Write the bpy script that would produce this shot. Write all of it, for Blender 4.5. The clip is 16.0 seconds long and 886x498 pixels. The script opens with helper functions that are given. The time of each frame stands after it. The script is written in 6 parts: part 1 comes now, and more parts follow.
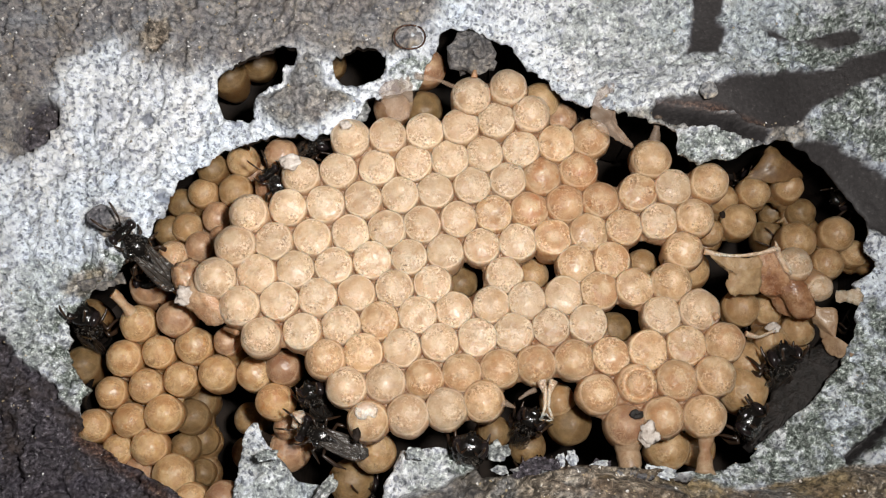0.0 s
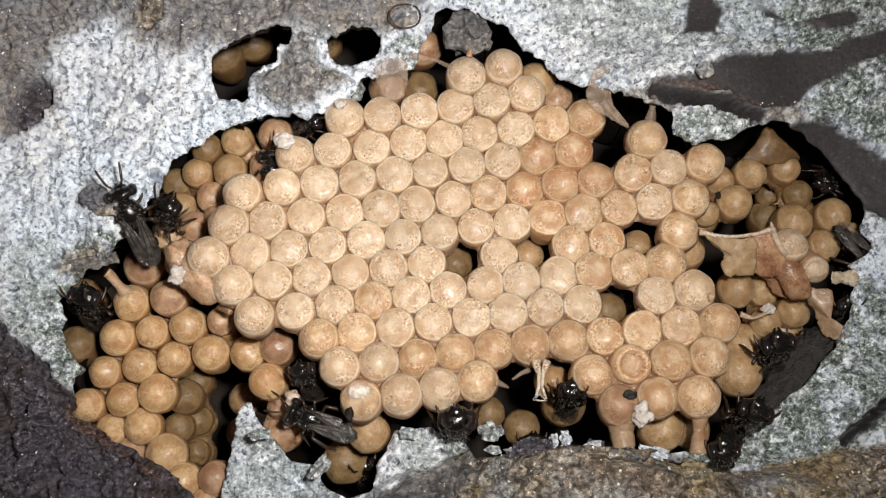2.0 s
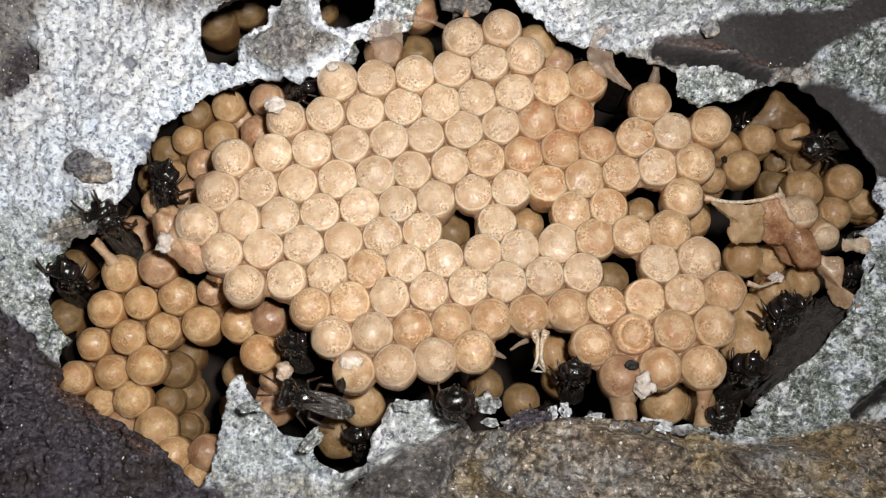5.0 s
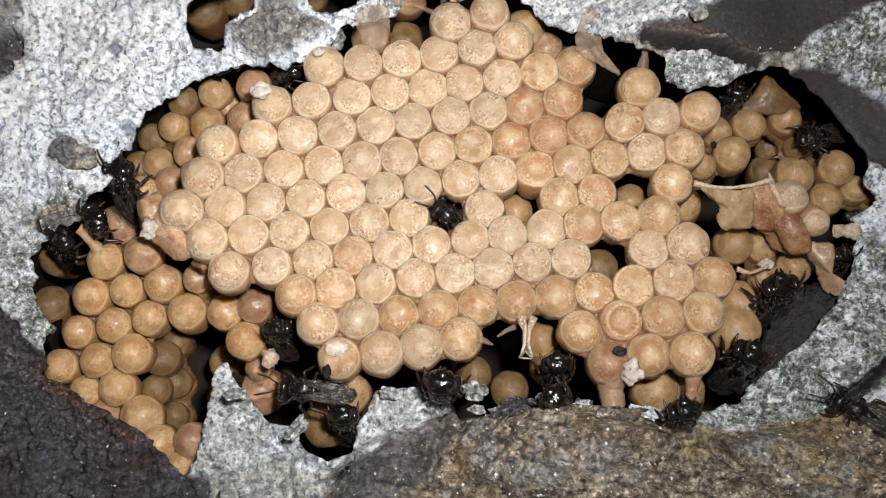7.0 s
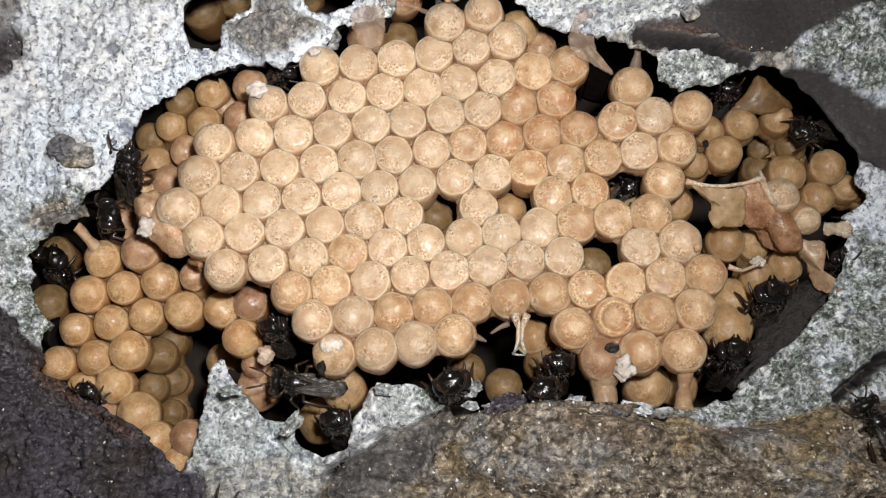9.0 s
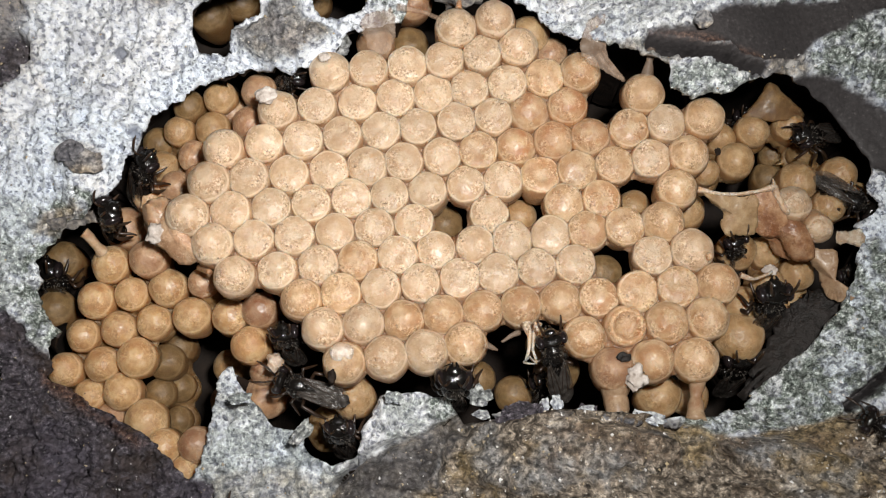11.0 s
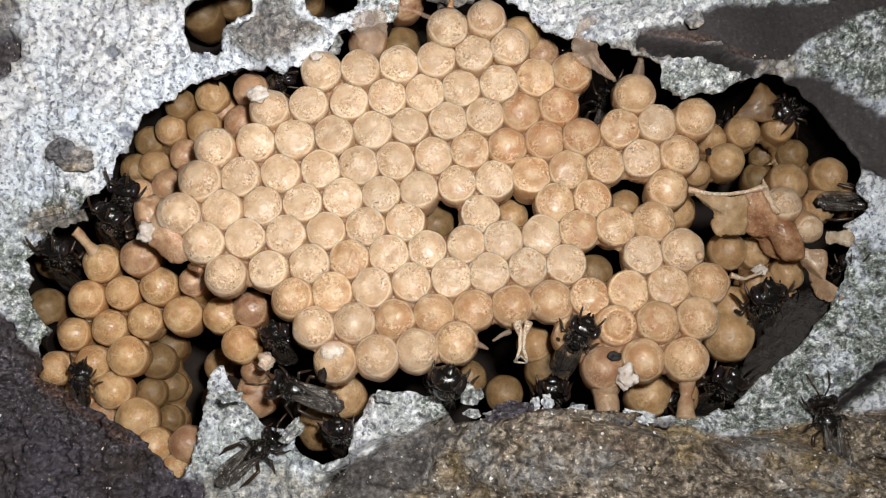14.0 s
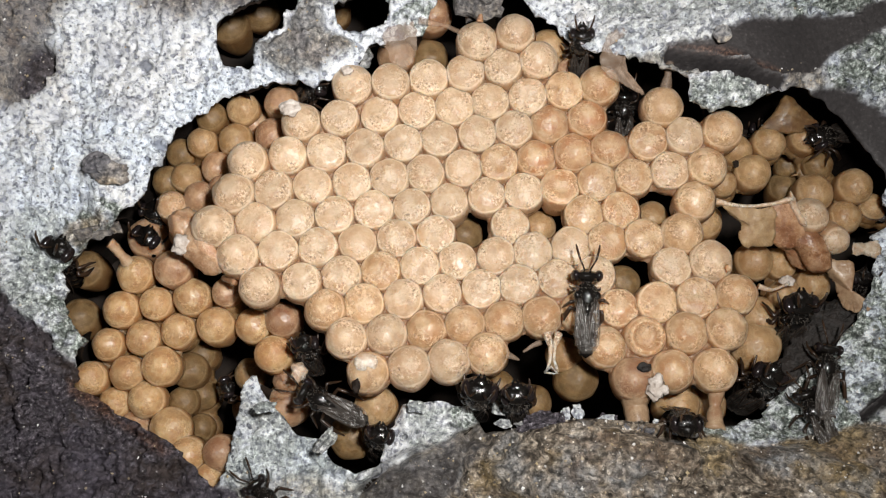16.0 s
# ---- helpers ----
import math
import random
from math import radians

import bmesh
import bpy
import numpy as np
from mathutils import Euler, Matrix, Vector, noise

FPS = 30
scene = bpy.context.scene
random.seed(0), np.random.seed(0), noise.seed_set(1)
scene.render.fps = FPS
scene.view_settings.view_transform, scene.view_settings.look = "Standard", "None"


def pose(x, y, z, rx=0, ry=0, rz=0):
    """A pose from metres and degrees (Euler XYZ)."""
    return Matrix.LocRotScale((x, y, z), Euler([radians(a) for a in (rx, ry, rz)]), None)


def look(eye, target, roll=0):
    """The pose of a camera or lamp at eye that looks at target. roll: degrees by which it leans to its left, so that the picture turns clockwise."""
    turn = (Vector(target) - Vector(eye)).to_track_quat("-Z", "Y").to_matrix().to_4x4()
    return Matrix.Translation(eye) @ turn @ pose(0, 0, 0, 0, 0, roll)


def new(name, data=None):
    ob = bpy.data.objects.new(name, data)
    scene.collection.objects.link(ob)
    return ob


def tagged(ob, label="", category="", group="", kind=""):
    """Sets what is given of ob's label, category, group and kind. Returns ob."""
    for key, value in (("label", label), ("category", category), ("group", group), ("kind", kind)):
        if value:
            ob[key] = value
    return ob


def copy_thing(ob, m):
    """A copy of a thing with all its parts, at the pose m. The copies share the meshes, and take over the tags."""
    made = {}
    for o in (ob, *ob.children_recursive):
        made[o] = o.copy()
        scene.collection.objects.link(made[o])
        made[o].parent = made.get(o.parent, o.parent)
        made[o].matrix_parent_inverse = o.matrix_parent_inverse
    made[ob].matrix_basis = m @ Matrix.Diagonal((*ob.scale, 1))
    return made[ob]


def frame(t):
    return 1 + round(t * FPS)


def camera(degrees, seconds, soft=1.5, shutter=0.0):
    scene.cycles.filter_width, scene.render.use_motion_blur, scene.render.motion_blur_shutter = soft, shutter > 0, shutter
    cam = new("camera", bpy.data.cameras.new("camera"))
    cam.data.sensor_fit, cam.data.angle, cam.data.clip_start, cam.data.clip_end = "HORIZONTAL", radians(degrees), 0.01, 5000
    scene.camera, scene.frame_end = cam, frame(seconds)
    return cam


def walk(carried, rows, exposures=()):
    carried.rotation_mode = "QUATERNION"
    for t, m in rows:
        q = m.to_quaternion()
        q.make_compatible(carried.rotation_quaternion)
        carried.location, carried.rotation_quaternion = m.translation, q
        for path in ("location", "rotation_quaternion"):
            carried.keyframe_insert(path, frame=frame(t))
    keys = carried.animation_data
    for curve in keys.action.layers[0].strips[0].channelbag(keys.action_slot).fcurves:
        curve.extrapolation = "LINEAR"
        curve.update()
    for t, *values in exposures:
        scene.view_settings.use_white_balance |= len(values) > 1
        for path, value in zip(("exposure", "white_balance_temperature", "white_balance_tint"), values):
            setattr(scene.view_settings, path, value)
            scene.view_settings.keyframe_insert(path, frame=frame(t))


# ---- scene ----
MM = 0.001
cam = camera(47.60, 16.0, soft=1.15)
# seconds, eye in millimetres, turn in degrees
PATH = [
    (0, -0.00, -21.41, 88.94, 13.53, -0.00, -0.00),
    (0.5, -0.42, -21.58, 88.43, 13.41, -0.12, 0.03),
    (1, 0.26, -22.19, 87.19, 13.32, -0.08, 0.15),
    (1.5, 0.24, -22.38, 88.10, 13.12, -0.03, 0.21),
    (2, 0.77, -22.32, 88.39, 13.01, 0.10, 0.21),
    (2.5, 0.97, -22.43, 87.62, 12.79, 0.23, 0.21),
    (3, 1.05, -22.65, 86.50, 12.60, 0.37, 0.22),
    (3.5, 0.57, -22.64, 86.63, 12.63, 0.48, 0.25),
    (4, 1.58, -22.98, 85.55, 12.40, 0.72, 0.28),
    (6.5, 2.94, -24.10, 84.63, 12.30, 0.90, 0.24),
    (7, 3.58, -24.47, 84.08, 12.32, 0.95, 0.25),
    (7.5, 2.81, -24.21, 84.83, 12.41, 0.86, 0.24),
    (8, 3.92, -24.81, 84.07, 12.36, 0.97, 0.29),
    (8.5, 4.38, -24.87, 84.57, 12.49, 0.98, 0.24),
    (9, 4.10, -25.25, 84.68, 12.60, 0.95, 0.27),
    (11.5, 2.75, -23.85, 84.35, 12.40, 0.70, 0.45),
    (12, 2.58, -23.47, 84.43, 12.08, 0.61, 0.48),
    (12.5, 2.59, -23.76, 84.59, 12.41, 0.66, 0.50),
    (13, 3.55, -23.97, 85.12, 12.57, 0.76, 0.52),
    (13.5, 2.76, -23.89, 84.49, 12.45, 0.43, 0.48),
    (14, 3.16, -24.53, 84.45, 12.56, 0.39, 0.46),
    (14.5, 2.93, -24.39, 84.68, 12.50, 0.55, 0.40),
    (15, 2.90, -24.16, 84.41, 12.42, 0.54, 0.36),
    (15.5, 1.47, -23.41, 84.46, 12.41, 0.74, 0.43),
    (16, 1.14, -23.75, 85.78, 12.55, 0.83, 0.48),
]
walk(cam, [(t, pose(x * MM, y * MM, z * MM, rx, ry, rz)) for t, x, y, z, rx, ry, rz in PATH])

# ---------------------------------------------------------------- light
world = bpy.data.worlds.new("night_sky")
scene.world = world
world.use_nodes = True
world.node_tree.nodes["Background"].inputs[0].default_value = (1.0, 0.88, 0.74, 1)
world.node_tree.nodes["Background"].inputs[1].default_value = 0.06
# the small cold torch held beside the lens
torch_data = bpy.data.lights.new("torch", "AREA")
torch_data.shape, torch_data.size = "DISK", 0.007
torch_data.energy = 0.0555
torch_data.color = (1.0, 0.972, 0.93)
torch = new("torch", torch_data)
torch_data.spread = radians(110)
torch.matrix_world = look((0.014, -0.014, 0.094), (-0.014, 0.008, 0.0))
scene.view_settings.exposure = 0.0

# ---------------------------------------------------------------- materials
def material(name):
    m = bpy.data.materials.new(name)
    m.use_nodes = True
    return m, m.node_tree.nodes, m.node_tree.links, m.node_tree.nodes["Principled BSDF"]


def noise_node(nodes, links, coord, scale, detail=4, rough=0.6, kind="noise"):
    n = nodes.new("ShaderNodeTexNoise" if kind == "noise" else "ShaderNodeTexVoronoi")
    n.inputs["Scale"].default_value = scale
    if kind == "noise":
        n.inputs["Detail"].default_value = detail
        n.inputs["Roughness"].default_value = rough
    links.new(coord, n.inputs["Vector"])
    return n


def ramp_node(nodes, links, fac, stops):
    r = nodes.new("ShaderNodeValToRGB")
    els = r.color_ramp.elements
    while len(els) < len(stops):
        els.new(0.5)
    for e, (p, c) in zip(els, stops):
        e.position = p
        e.color = (*c, 1) if len(c) == 3 else c
    links.new(fac, r.inputs["Fac"])
    return r


def mix_node(nodes, links, fac, a, b, blend="MIX"):
    m = nodes.new("ShaderNodeMix")
    m.data_type, m.blend_type = "RGBA", blend
    for key, v in ((0, fac), (6, a), (7, b)):
        if hasattr(v, "is_output"):
            links.new(v, m.inputs[key])
        elif key == 0:
            m.inputs[0].default_value = v
        else:
            m.inputs[key].default_value = (*v, 1)
    return m.outputs[2]


def bump_node(nodes, links, height, strength, distance, prior=None):
    b = nodes.new("ShaderNodeBump")
    b.inputs["Strength"].default_value = strength
    b.inputs["Distance"].default_value = distance
    links.new(height, b.inputs["Height"])
    if prior is not None:
        links.new(prior, b.inputs["Normal"])
    return b.outputs["Normal"]


def gray(v):
    return (v, v, v)


def rock_material():
    m, nodes, links, bsdf = material("mineral_crust")
    co = nodes.new("ShaderNodeTexCoord").outputs["Object"]
    kind = nodes.new("ShaderNodeAttribute")
    kind.attribute_name = "strata"
    sep = nodes.new("ShaderNodeSeparateColor")
    links.new(kind.outputs["Color"], sep.inputs[0])
    grain = noise_node(nodes, links, co, 2900, 3, 0.75).outputs["Fac"]
    clump = noise_node(nodes, links, co, 1050, 4, 0.7).outputs["Fac"]
    patch = noise_node(nodes, links, co, 260, 4, 0.65).outputs["Fac"]
    broad = noise_node(nodes, links, co, 70, 3, 0.6).outputs["Fac"]
    speck = noise_node(nodes, links, co, 1300, kind="cell")
    speck.feature = "F1"
    # the blue-grey lows are painted as the shaded sides of bumps
    foam = noise_node(nodes, links, co, 1700, 5, 0.62).outputs["Fac"]
    pale = ramp_node(nodes, links, foam, [(0.34, (0.30, 0.315, 0.37)), (0.41, (0.60, 0.625, 0.70)), (0.46, (0.89, 0.92, 0.98)), (0.54, (0.96, 0.98, 1.0))]).outputs[0]
    pale = mix_node(nodes, links, ramp_node(nodes, links, grain, [(0.36, gray(0.6)), (0.45, gray(0.0))]).outputs[0], pale, (0.50, 0.52, 0.60))
    pale = mix_node(nodes, links, ramp_node(nodes, links, patch, [(0.36, gray(0.45)), (0.48, gray(0.0))]).outputs[0], pale, (0.46, 0.47, 0.53))
    # blue-grey oval pits of two sizes, their shade put into the colour
    warp = nodes.new("ShaderNodeVectorMath")
    warp.operation = "MULTIPLY_ADD"
    warp.inputs[1].default_value = (0.0007, 0.0007, 0.0007)
    links.new(noise_node(nodes, links, co, 1500, 2, 0.5).outputs["Color"], warp.inputs[0])
    links.new(co, warp.inputs[2])
    hollow = None
    for scale, share, hue in ((1250, 0.3, (0.34, 0.36, 0.44)), (2300, 0.28, (0.36, 0.38, 0.46)), (460, 0.12, (0.26, 0.28, 0.34))):
        pit = noise_node(nodes, links, warp.outputs[0], scale, kind="cell")
        few = nodes.new("ShaderNodeSeparateColor")
        links.new(pit.outputs["Color"], few.inputs[0])
        here = ramp_node(nodes, links, few.outputs[0], [(share - 0.03, gray(0.9)), (share + 0.03, gray(0.0))]).outputs[0]
        oval = ramp_node(nodes, links, pit.outputs["Distance"], [(0.22, gray(1.0)), (0.42, gray(0.0))]).outputs[0]
        sunk = mix_node(nodes, links, 1.0, here, oval, "MULTIPLY")
        hollow = sunk if hollow is None else mix_node(nodes, links, 1.0, hollow, sunk, "LIGHTEN")
        pale = mix_node(nodes, links, sunk, pale, hue)
    pale = mix_node(nodes, links, ramp_node(nodes, links, broad, [(0.42, gray(0)), (0.6, gray(1.0))]).outputs[0], pale, mix_node(nodes, links, 1.0, pale, (0.90, 0.95, 1.0), "MULTIPLY"))
    pale = mix_node(nodes, links, ramp_node(nodes, links, patch, [(0.57, gray(0)), (0.70, gray(0.6))]).outputs[0], pale, mix_node(nodes, links, 1.0, pale, (1.0, 0.93, 0.86), "MULTIPLY"))
    chips = noise_node(nodes, links, co, 2500, kind="cell")
    tone = nodes.new("ShaderNodeSeparateColor")
    links.new(chips.outputs["Color"], tone.inputs[0])
    chip = ramp_node(nodes, links, tone.outputs[0], [(0.0, gray(0.28)), (0.16, gray(0.55)), (0.30, gray(0.95)), (1.0, gray(1.15))]).outputs[0]
    pale = mix_node(nodes, links, 0.22, pale, chip, "MULTIPLY")
    mottle = ramp_node(nodes, links, foam, [(0.38, gray(0.3)), (0.48, gray(0.9)), (0.60, gray(1.6))]).outputs[0]
    crust = ramp_node(nodes, links, grain, [(0.34, (0.018, 0.016, 0.019)), (0.47, (0.058, 0.050, 0.060)), (0.60, (0.122, 0.107, 0.127)), (0.68, (0.34, 0.32, 0.35))]).outputs[0]
    crust = mix_node(nodes, links, ramp_node(nodes, links, patch, [(0.46, gray(0)), (0.60, gray(0.8))]).outputs[0], crust, (0.044, 0.030, 0.024))
    crust = mix_node(nodes, links, ramp_node(nodes, links, broad, [(0.45, gray(0)), (0.6, gray(0.55))]).outputs[0], crust, (0.088, 0.080, 0.108))
    crust = mix_node(nodes, links, ramp_node(nodes, links, clump, [(0.56, gray(0)), (0.66, gray(0.6))]).outputs[0], crust, (0.13, 0.122, 0.145))
    crust = mix_node(nodes, links, 0.6, crust, mottle, "MULTIPLY")
    crust = mix_node(nodes, links, 0.3, crust, chip, "MULTIPLY")
    glint = noise_node(nodes, links, co, 700, kind="cell")
    crust = mix_node(nodes, links, ramp_node(nodes, links, glint.outputs["Distance"], [(0.04, gray(0.8)), (0.09, gray(0.0))]).outputs[0], crust, (0.5, 0.48, 0.5))
    hues = noise_node(nodes, links, co, 170, 3, 0.6).outputs["Color"]
    hue = nodes.new("ShaderNodeSeparateColor")
    links.new(hues, hue.inputs[0])
    earth = ramp_node(nodes, links, clump, [(0.36, (0.055, 0.045, 0.036)), (0.45, (0.19, 0.158, 0.125)), (0.55, (0.34, 0.285, 0.225)), (0.65, (0.68, 0.60, 0.50))]).outputs[0]
    earth = mix_node(nodes, links, ramp_node(nodes, links, hue.outputs[0], [(0.50, gray(0)), (0.60, gray(0.65))]).outputs[0], earth, (0.36, 0.265, 0.13))
    earth = mix_node(nodes, links, ramp_node(nodes, links, hue.outputs[1], [(0.52, gray(0)), (0.62, gray(0.6))]).outputs[0], earth, (0.30, 0.315, 0.335))
    earth = mix_node(nodes, links, ramp_node(nodes, links, hue.outputs[2], [(0.52, gray(0)), (0.62, gray(0.6))]).outputs[0], earth, (0.17, 0.115, 0.075))
    earth = mix_node(nodes, links, ramp_node(nodes, links, grain, [(0.36, gray(0.7)), (0.46, gray(0.0))]).outputs[0], earth, (0.075, 0.06, 0.048))
    earth = mix_node(nodes, links, ramp_node(nodes, links, speck.outputs["Distance"], [(0.06, gray(0.8)), (0.16, gray(0.0))]).outputs[0], earth, (0.74, 0.68, 0.58))
    earth = mix_node(nodes, links, 0.85, earth, mottle, "MULTIPLY")
    earth = mix_node(nodes, links, 0.6, earth, chip, "MULTIPLY")
    green = ramp_node(nodes, links, grain, [(0.36, (0.05, 0.062, 0.055)), (0.45, (0.19, 0.225, 0.20)), (0.54, (0.40, 0.45, 0.42)), (0.62, (0.84, 0.89, 0.87))]).outputs[0]
    green = mix_node(nodes, links, ramp_node(nodes, links, clump, [(0.4, gray(0.6)), (0.54, gray(0.0))]).outputs[0], green, (0.10, 0.11, 0.10))
    green = mix_node(nodes, links, ramp_node(nodes, links, noise_node(nodes, links, co, 480, 4, 0.65).outputs["Fac"], [(0.48, gray(0)), (0.58, gray(0.75))]).outputs[0], green, pale)
    green = mix_node(nodes, links, 0.6, green, mottle, "MULTIPLY")
    green = mix_node(nodes, links, 0.6, green, chip, "MULTIPLY")
    col = mix_node(nodes, links, sep.outputs[2], pale, green)
    col = mix_node(nodes, links, sep.outputs[1], col, earth)
    col = mix_node(nodes, links, sep.outputs[0], col, crust)
    col = mix_node(nodes, links, 0.2, col, ramp_node(nodes, links, broad, [(0.35, gray(0.6)), (0.62, gray(1.0))]).outputs[0], "MULTIPLY")
    smooth = nodes.new("ShaderNodeMath")
    smooth.operation = "MULTIPLY"
    links.new(sep.outputs[0], smooth.inputs[0])
    links.new(sep.outputs[2], smooth.inputs[1])
    slate = ramp_node(nodes, links, grain, [(0.35, (0.034, 0.031, 0.032)), (0.62, (0.054, 0.049, 0.050)), (0.72, (0.12, 0.11, 0.11))]).outputs[0]
    col = mix_node(nodes, links, smooth.outputs[0], col, slate)
    rise = nodes.new("ShaderNodeMapRange")
    rise.inputs[3].default_value, rise.inputs[4].default_value = 0.9, 0.12
    links.new(smooth.outputs[0], rise.inputs[0])
    red = ramp_node(nodes, links, grain, [(0.40, (0.022, 0.011, 0.010)), (0.52, (0.10, 0.05, 0.035)), (0.66, (0.26, 0.15, 0.10))]).outputs[0]
    col = mix_node(nodes, links, kind.outputs["Alpha"], col, red)
    links.new(col, bsdf.inputs["Base Color"])
    # the dark crust is glazed with resin, in patches
    glaze = mix_node(nodes, links, sep.outputs[0], gray(0.6), ramp_node(nodes, links, patch, [(0.42, gray(0.3)), (0.56, gray(0.6))]).outputs[0])
    links.new(mix_node(nodes, links, smooth.outputs[0], glaze, gray(0.6)), bsdf.inputs["Roughness"])
    bsdf.inputs["Specular IOR Level"].default_value = 0.35
    n = bump_node(nodes, links, clump, 0.9, 0.00025)
    links.new(rise.outputs[0], n.node.inputs["Strength"])
    n = bump_node(nodes, links, tone.outputs[1], 0.7, 0.00022, n)
    n = bump_node(nodes, links, mix_node(nodes, links, 1.0, hollow, ramp_node(nodes, links, sep.outputs[1], [(0.0, gray(1.0)), (0.6, gray(0.0))]).outputs[0], "MULTIPLY"), 0.9, -0.00035, n)
    links.new(rise.outputs[0], n.node.inputs["Strength"])
    n = bump_node(nodes, links, grain, 1.0, 0.00034, n)
    links.new(rise.outputs[0], n.node.inputs["Strength"])
    links.new(n, bsdf.inputs["Normal"])
    return m


def wax_material(name, tones, stain, stain_amount, sss=1.0, rough=0.42, lid=True, grain=1.0):
    """tones: dark, middle and light wax; stain: the colour of the blotches; lid: whether a cocoon shows as a ring in it; grain: how crusted the wax is."""
    m, nodes, links, bsdf = material(name)
    tc = nodes.new("ShaderNodeTexCoord")
    info = nodes.new("ShaderNodeObjectInfo")
    shift = nodes.new("ShaderNodeVectorMath")
    shift.operation = "MULTIPLY_ADD"
    shift.inputs[1].default_value = (1, 1, 1)
    rnd = nodes.new("ShaderNodeCombineXYZ")
    for k in range(3):
        links.new(info.outputs["Random"], rnd.inputs[k])
    links.new(tc.outputs["Object"], shift.inputs[0])
    links.new(rnd.outputs[0], shift.inputs[2])
    co = shift.outputs[0]
    fine = noise_node(nodes, links, co, 4300, 3, 0.6).outputs["Fac"]
    mid = noise_node(nodes, links, co, 950, 4, 0.65).outputs["Fac"]
    spot = noise_node(nodes, links, co, 430, 3, 0.5).outputs["Fac"]
    # each cell is stained and crusted more or less than the next
    much = nodes.new("ShaderNodeMath")
    much.operation = "MULTIPLY"
    much.inputs[1].default_value = 23.0
    links.new(info.outputs["Random"], much.inputs[0])
    part_of = nodes.new("ShaderNodeMath")
    part_of.operation = "FRACT"
    links.new(much.outputs[0], part_of.inputs[0])
    some = part_of.outputs[0]
    col = ramp_node(nodes, links, mid, [(0.32, tones[0]), (0.5, tones[1]), (0.68, tones[2])]).outputs[0]
    blot = ramp_node(nodes, links, spot, [(0.46, gray(0)), (0.64, gray(stain_amount))]).outputs[0]
    blot = mix_node(nodes, links, 1.0, blot, ramp_node(nodes, links, some, [(0.0, gray(0.25)), (1.0, gray(1.0))]).outputs[0], "MULTIPLY")
    col = mix_node(nodes, links, blot, col, stain)
    pale = tuple(min(1.0, 1.16 * c + 0.045) for c in tones[2])
    gate = ramp_node(nodes, links, noise_node(nodes, links, co, 720, 3, 0.6).outputs["Fac"], [(0.44, gray(0.06 * grain)), (0.60, gray(grain))]).outputs[0]
    flecks = ramp_node(nodes, links, fine, [(0.55, gray(0)), (0.59, gray(0.9))]).outputs[0]
    pits = ramp_node(nodes, links, fine, [(0.37, gray(0.9)), (0.41, gray(0))]).outputs[0]
    # fine crumpled folds in the skin of the wax
    fold = noise_node(nodes, links, co, 1250, 3, 0.55)
    fold.inputs["Distortion"].default_value = 1.4
    folds = ramp_node(nodes, links, fold.outputs["Fac"], [(0.465, gray(0)), (0.5, gray(0.75)), (0.535, gray(0))]).outputs[0]
    flecks = mix_node(nodes, links, 1.0, flecks, folds, "LIGHTEN")
    if lid:
        sep = nodes.new("ShaderNodeSeparateXYZ")
        links.new(tc.outputs["Object"], sep.inputs[0])
        flat = nodes.new("ShaderNodeCombineXYZ")
        links.new(sep.outputs[0], flat.inputs[0])
        links.new(sep.outputs[1], flat.inputs[1])
        size = nodes.new("ShaderNodeVectorMath")
        size.operation = "LENGTH"
        links.new(flat.outputs[0], size.inputs[0])
        wav = nodes.new("ShaderNodeMath")
        wav.operation = "MULTIPLY_ADD"
        links.new(spot, wav.inputs[0])
        wav.inputs[1].default_value = 0.0005
        links.new(size.outputs["Value"], wav.inputs[2])
        far = nodes.new("ShaderNodeMapRange")
        far.inputs[1].default_value, far.inputs[2].default_value = 0.0, 0.0025
        links.new(wav.outputs[0], far.inputs[0])
        # the lid's crusted outer zone, and the pale edge of the cocoon
        zone = ramp_node(nodes, links, far.outputs[0], [(0.30, gray(0.35)), (0.50, gray(1.0))]).outputs[0]
        ring = ramp_node(nodes, links, far.outputs[0], [(0.715, gray(0)), (0.735, gray(0.1 + 0.5 * grain)), (0.765, gray(0.1 + 0.5 * grain)), (0.79, gray(0))]).outputs[0]
        # the brood shows through the lid: a paler middle and a darker, uneven zone round it
        lean = nodes.new("ShaderNodeMath")
        lean.operation = "MULTIPLY_ADD"
        links.new(noise_node(nodes, links, co, 380, 2, 0.5).outputs["Fac"], lean.inputs[0])
        lean.inputs[1].default_value = 0.0019
        links.new(size.outputs["Value"], lean.inputs[2])
        within = nodes.new("ShaderNodeMapRange")
        within.inputs[1].default_value, within.inputs[2].default_value = 0.0007, 0.0032
        links.new(lean.outputs[0], within.inputs[0])
        brood = ramp_node(nodes, links, within.outputs[0], [(0.16, gray(0.34 * grain)), (0.36, gray(0.0))]).outputs[0]
        shade = ramp_node(nodes, links, within.outputs[0], [(0.32, gray(0.0)), (0.42, gray(0.5 * grain)), (0.52, gray(0.5 * grain)), (0.66, gray(0.0))]).outputs[0]
        col = mix_node(nodes, links, brood, col, tones[2])
        col = mix_node(nodes, links, mix_node(nodes, links, 1.0, shade, some, "MULTIPLY"), col, stain)
        flecks = mix_node(nodes, links, 1.0, flecks, zone, "MULTIPLY")
        pits = mix_node(nodes, links, 1.0, pits, zone, "MULTIPLY")
    flecks = mix_node(nodes, links, 1.0, flecks, gate, "MULTIPLY")
    pits = mix_node(nodes, links, 1.0, pits, gate, "MULTIPLY")
    col = mix_node(nodes, links, flecks, col, pale)
    col = mix_node(nodes, links, pits, col, tuple(c * 0.5 for c in tones[0]))
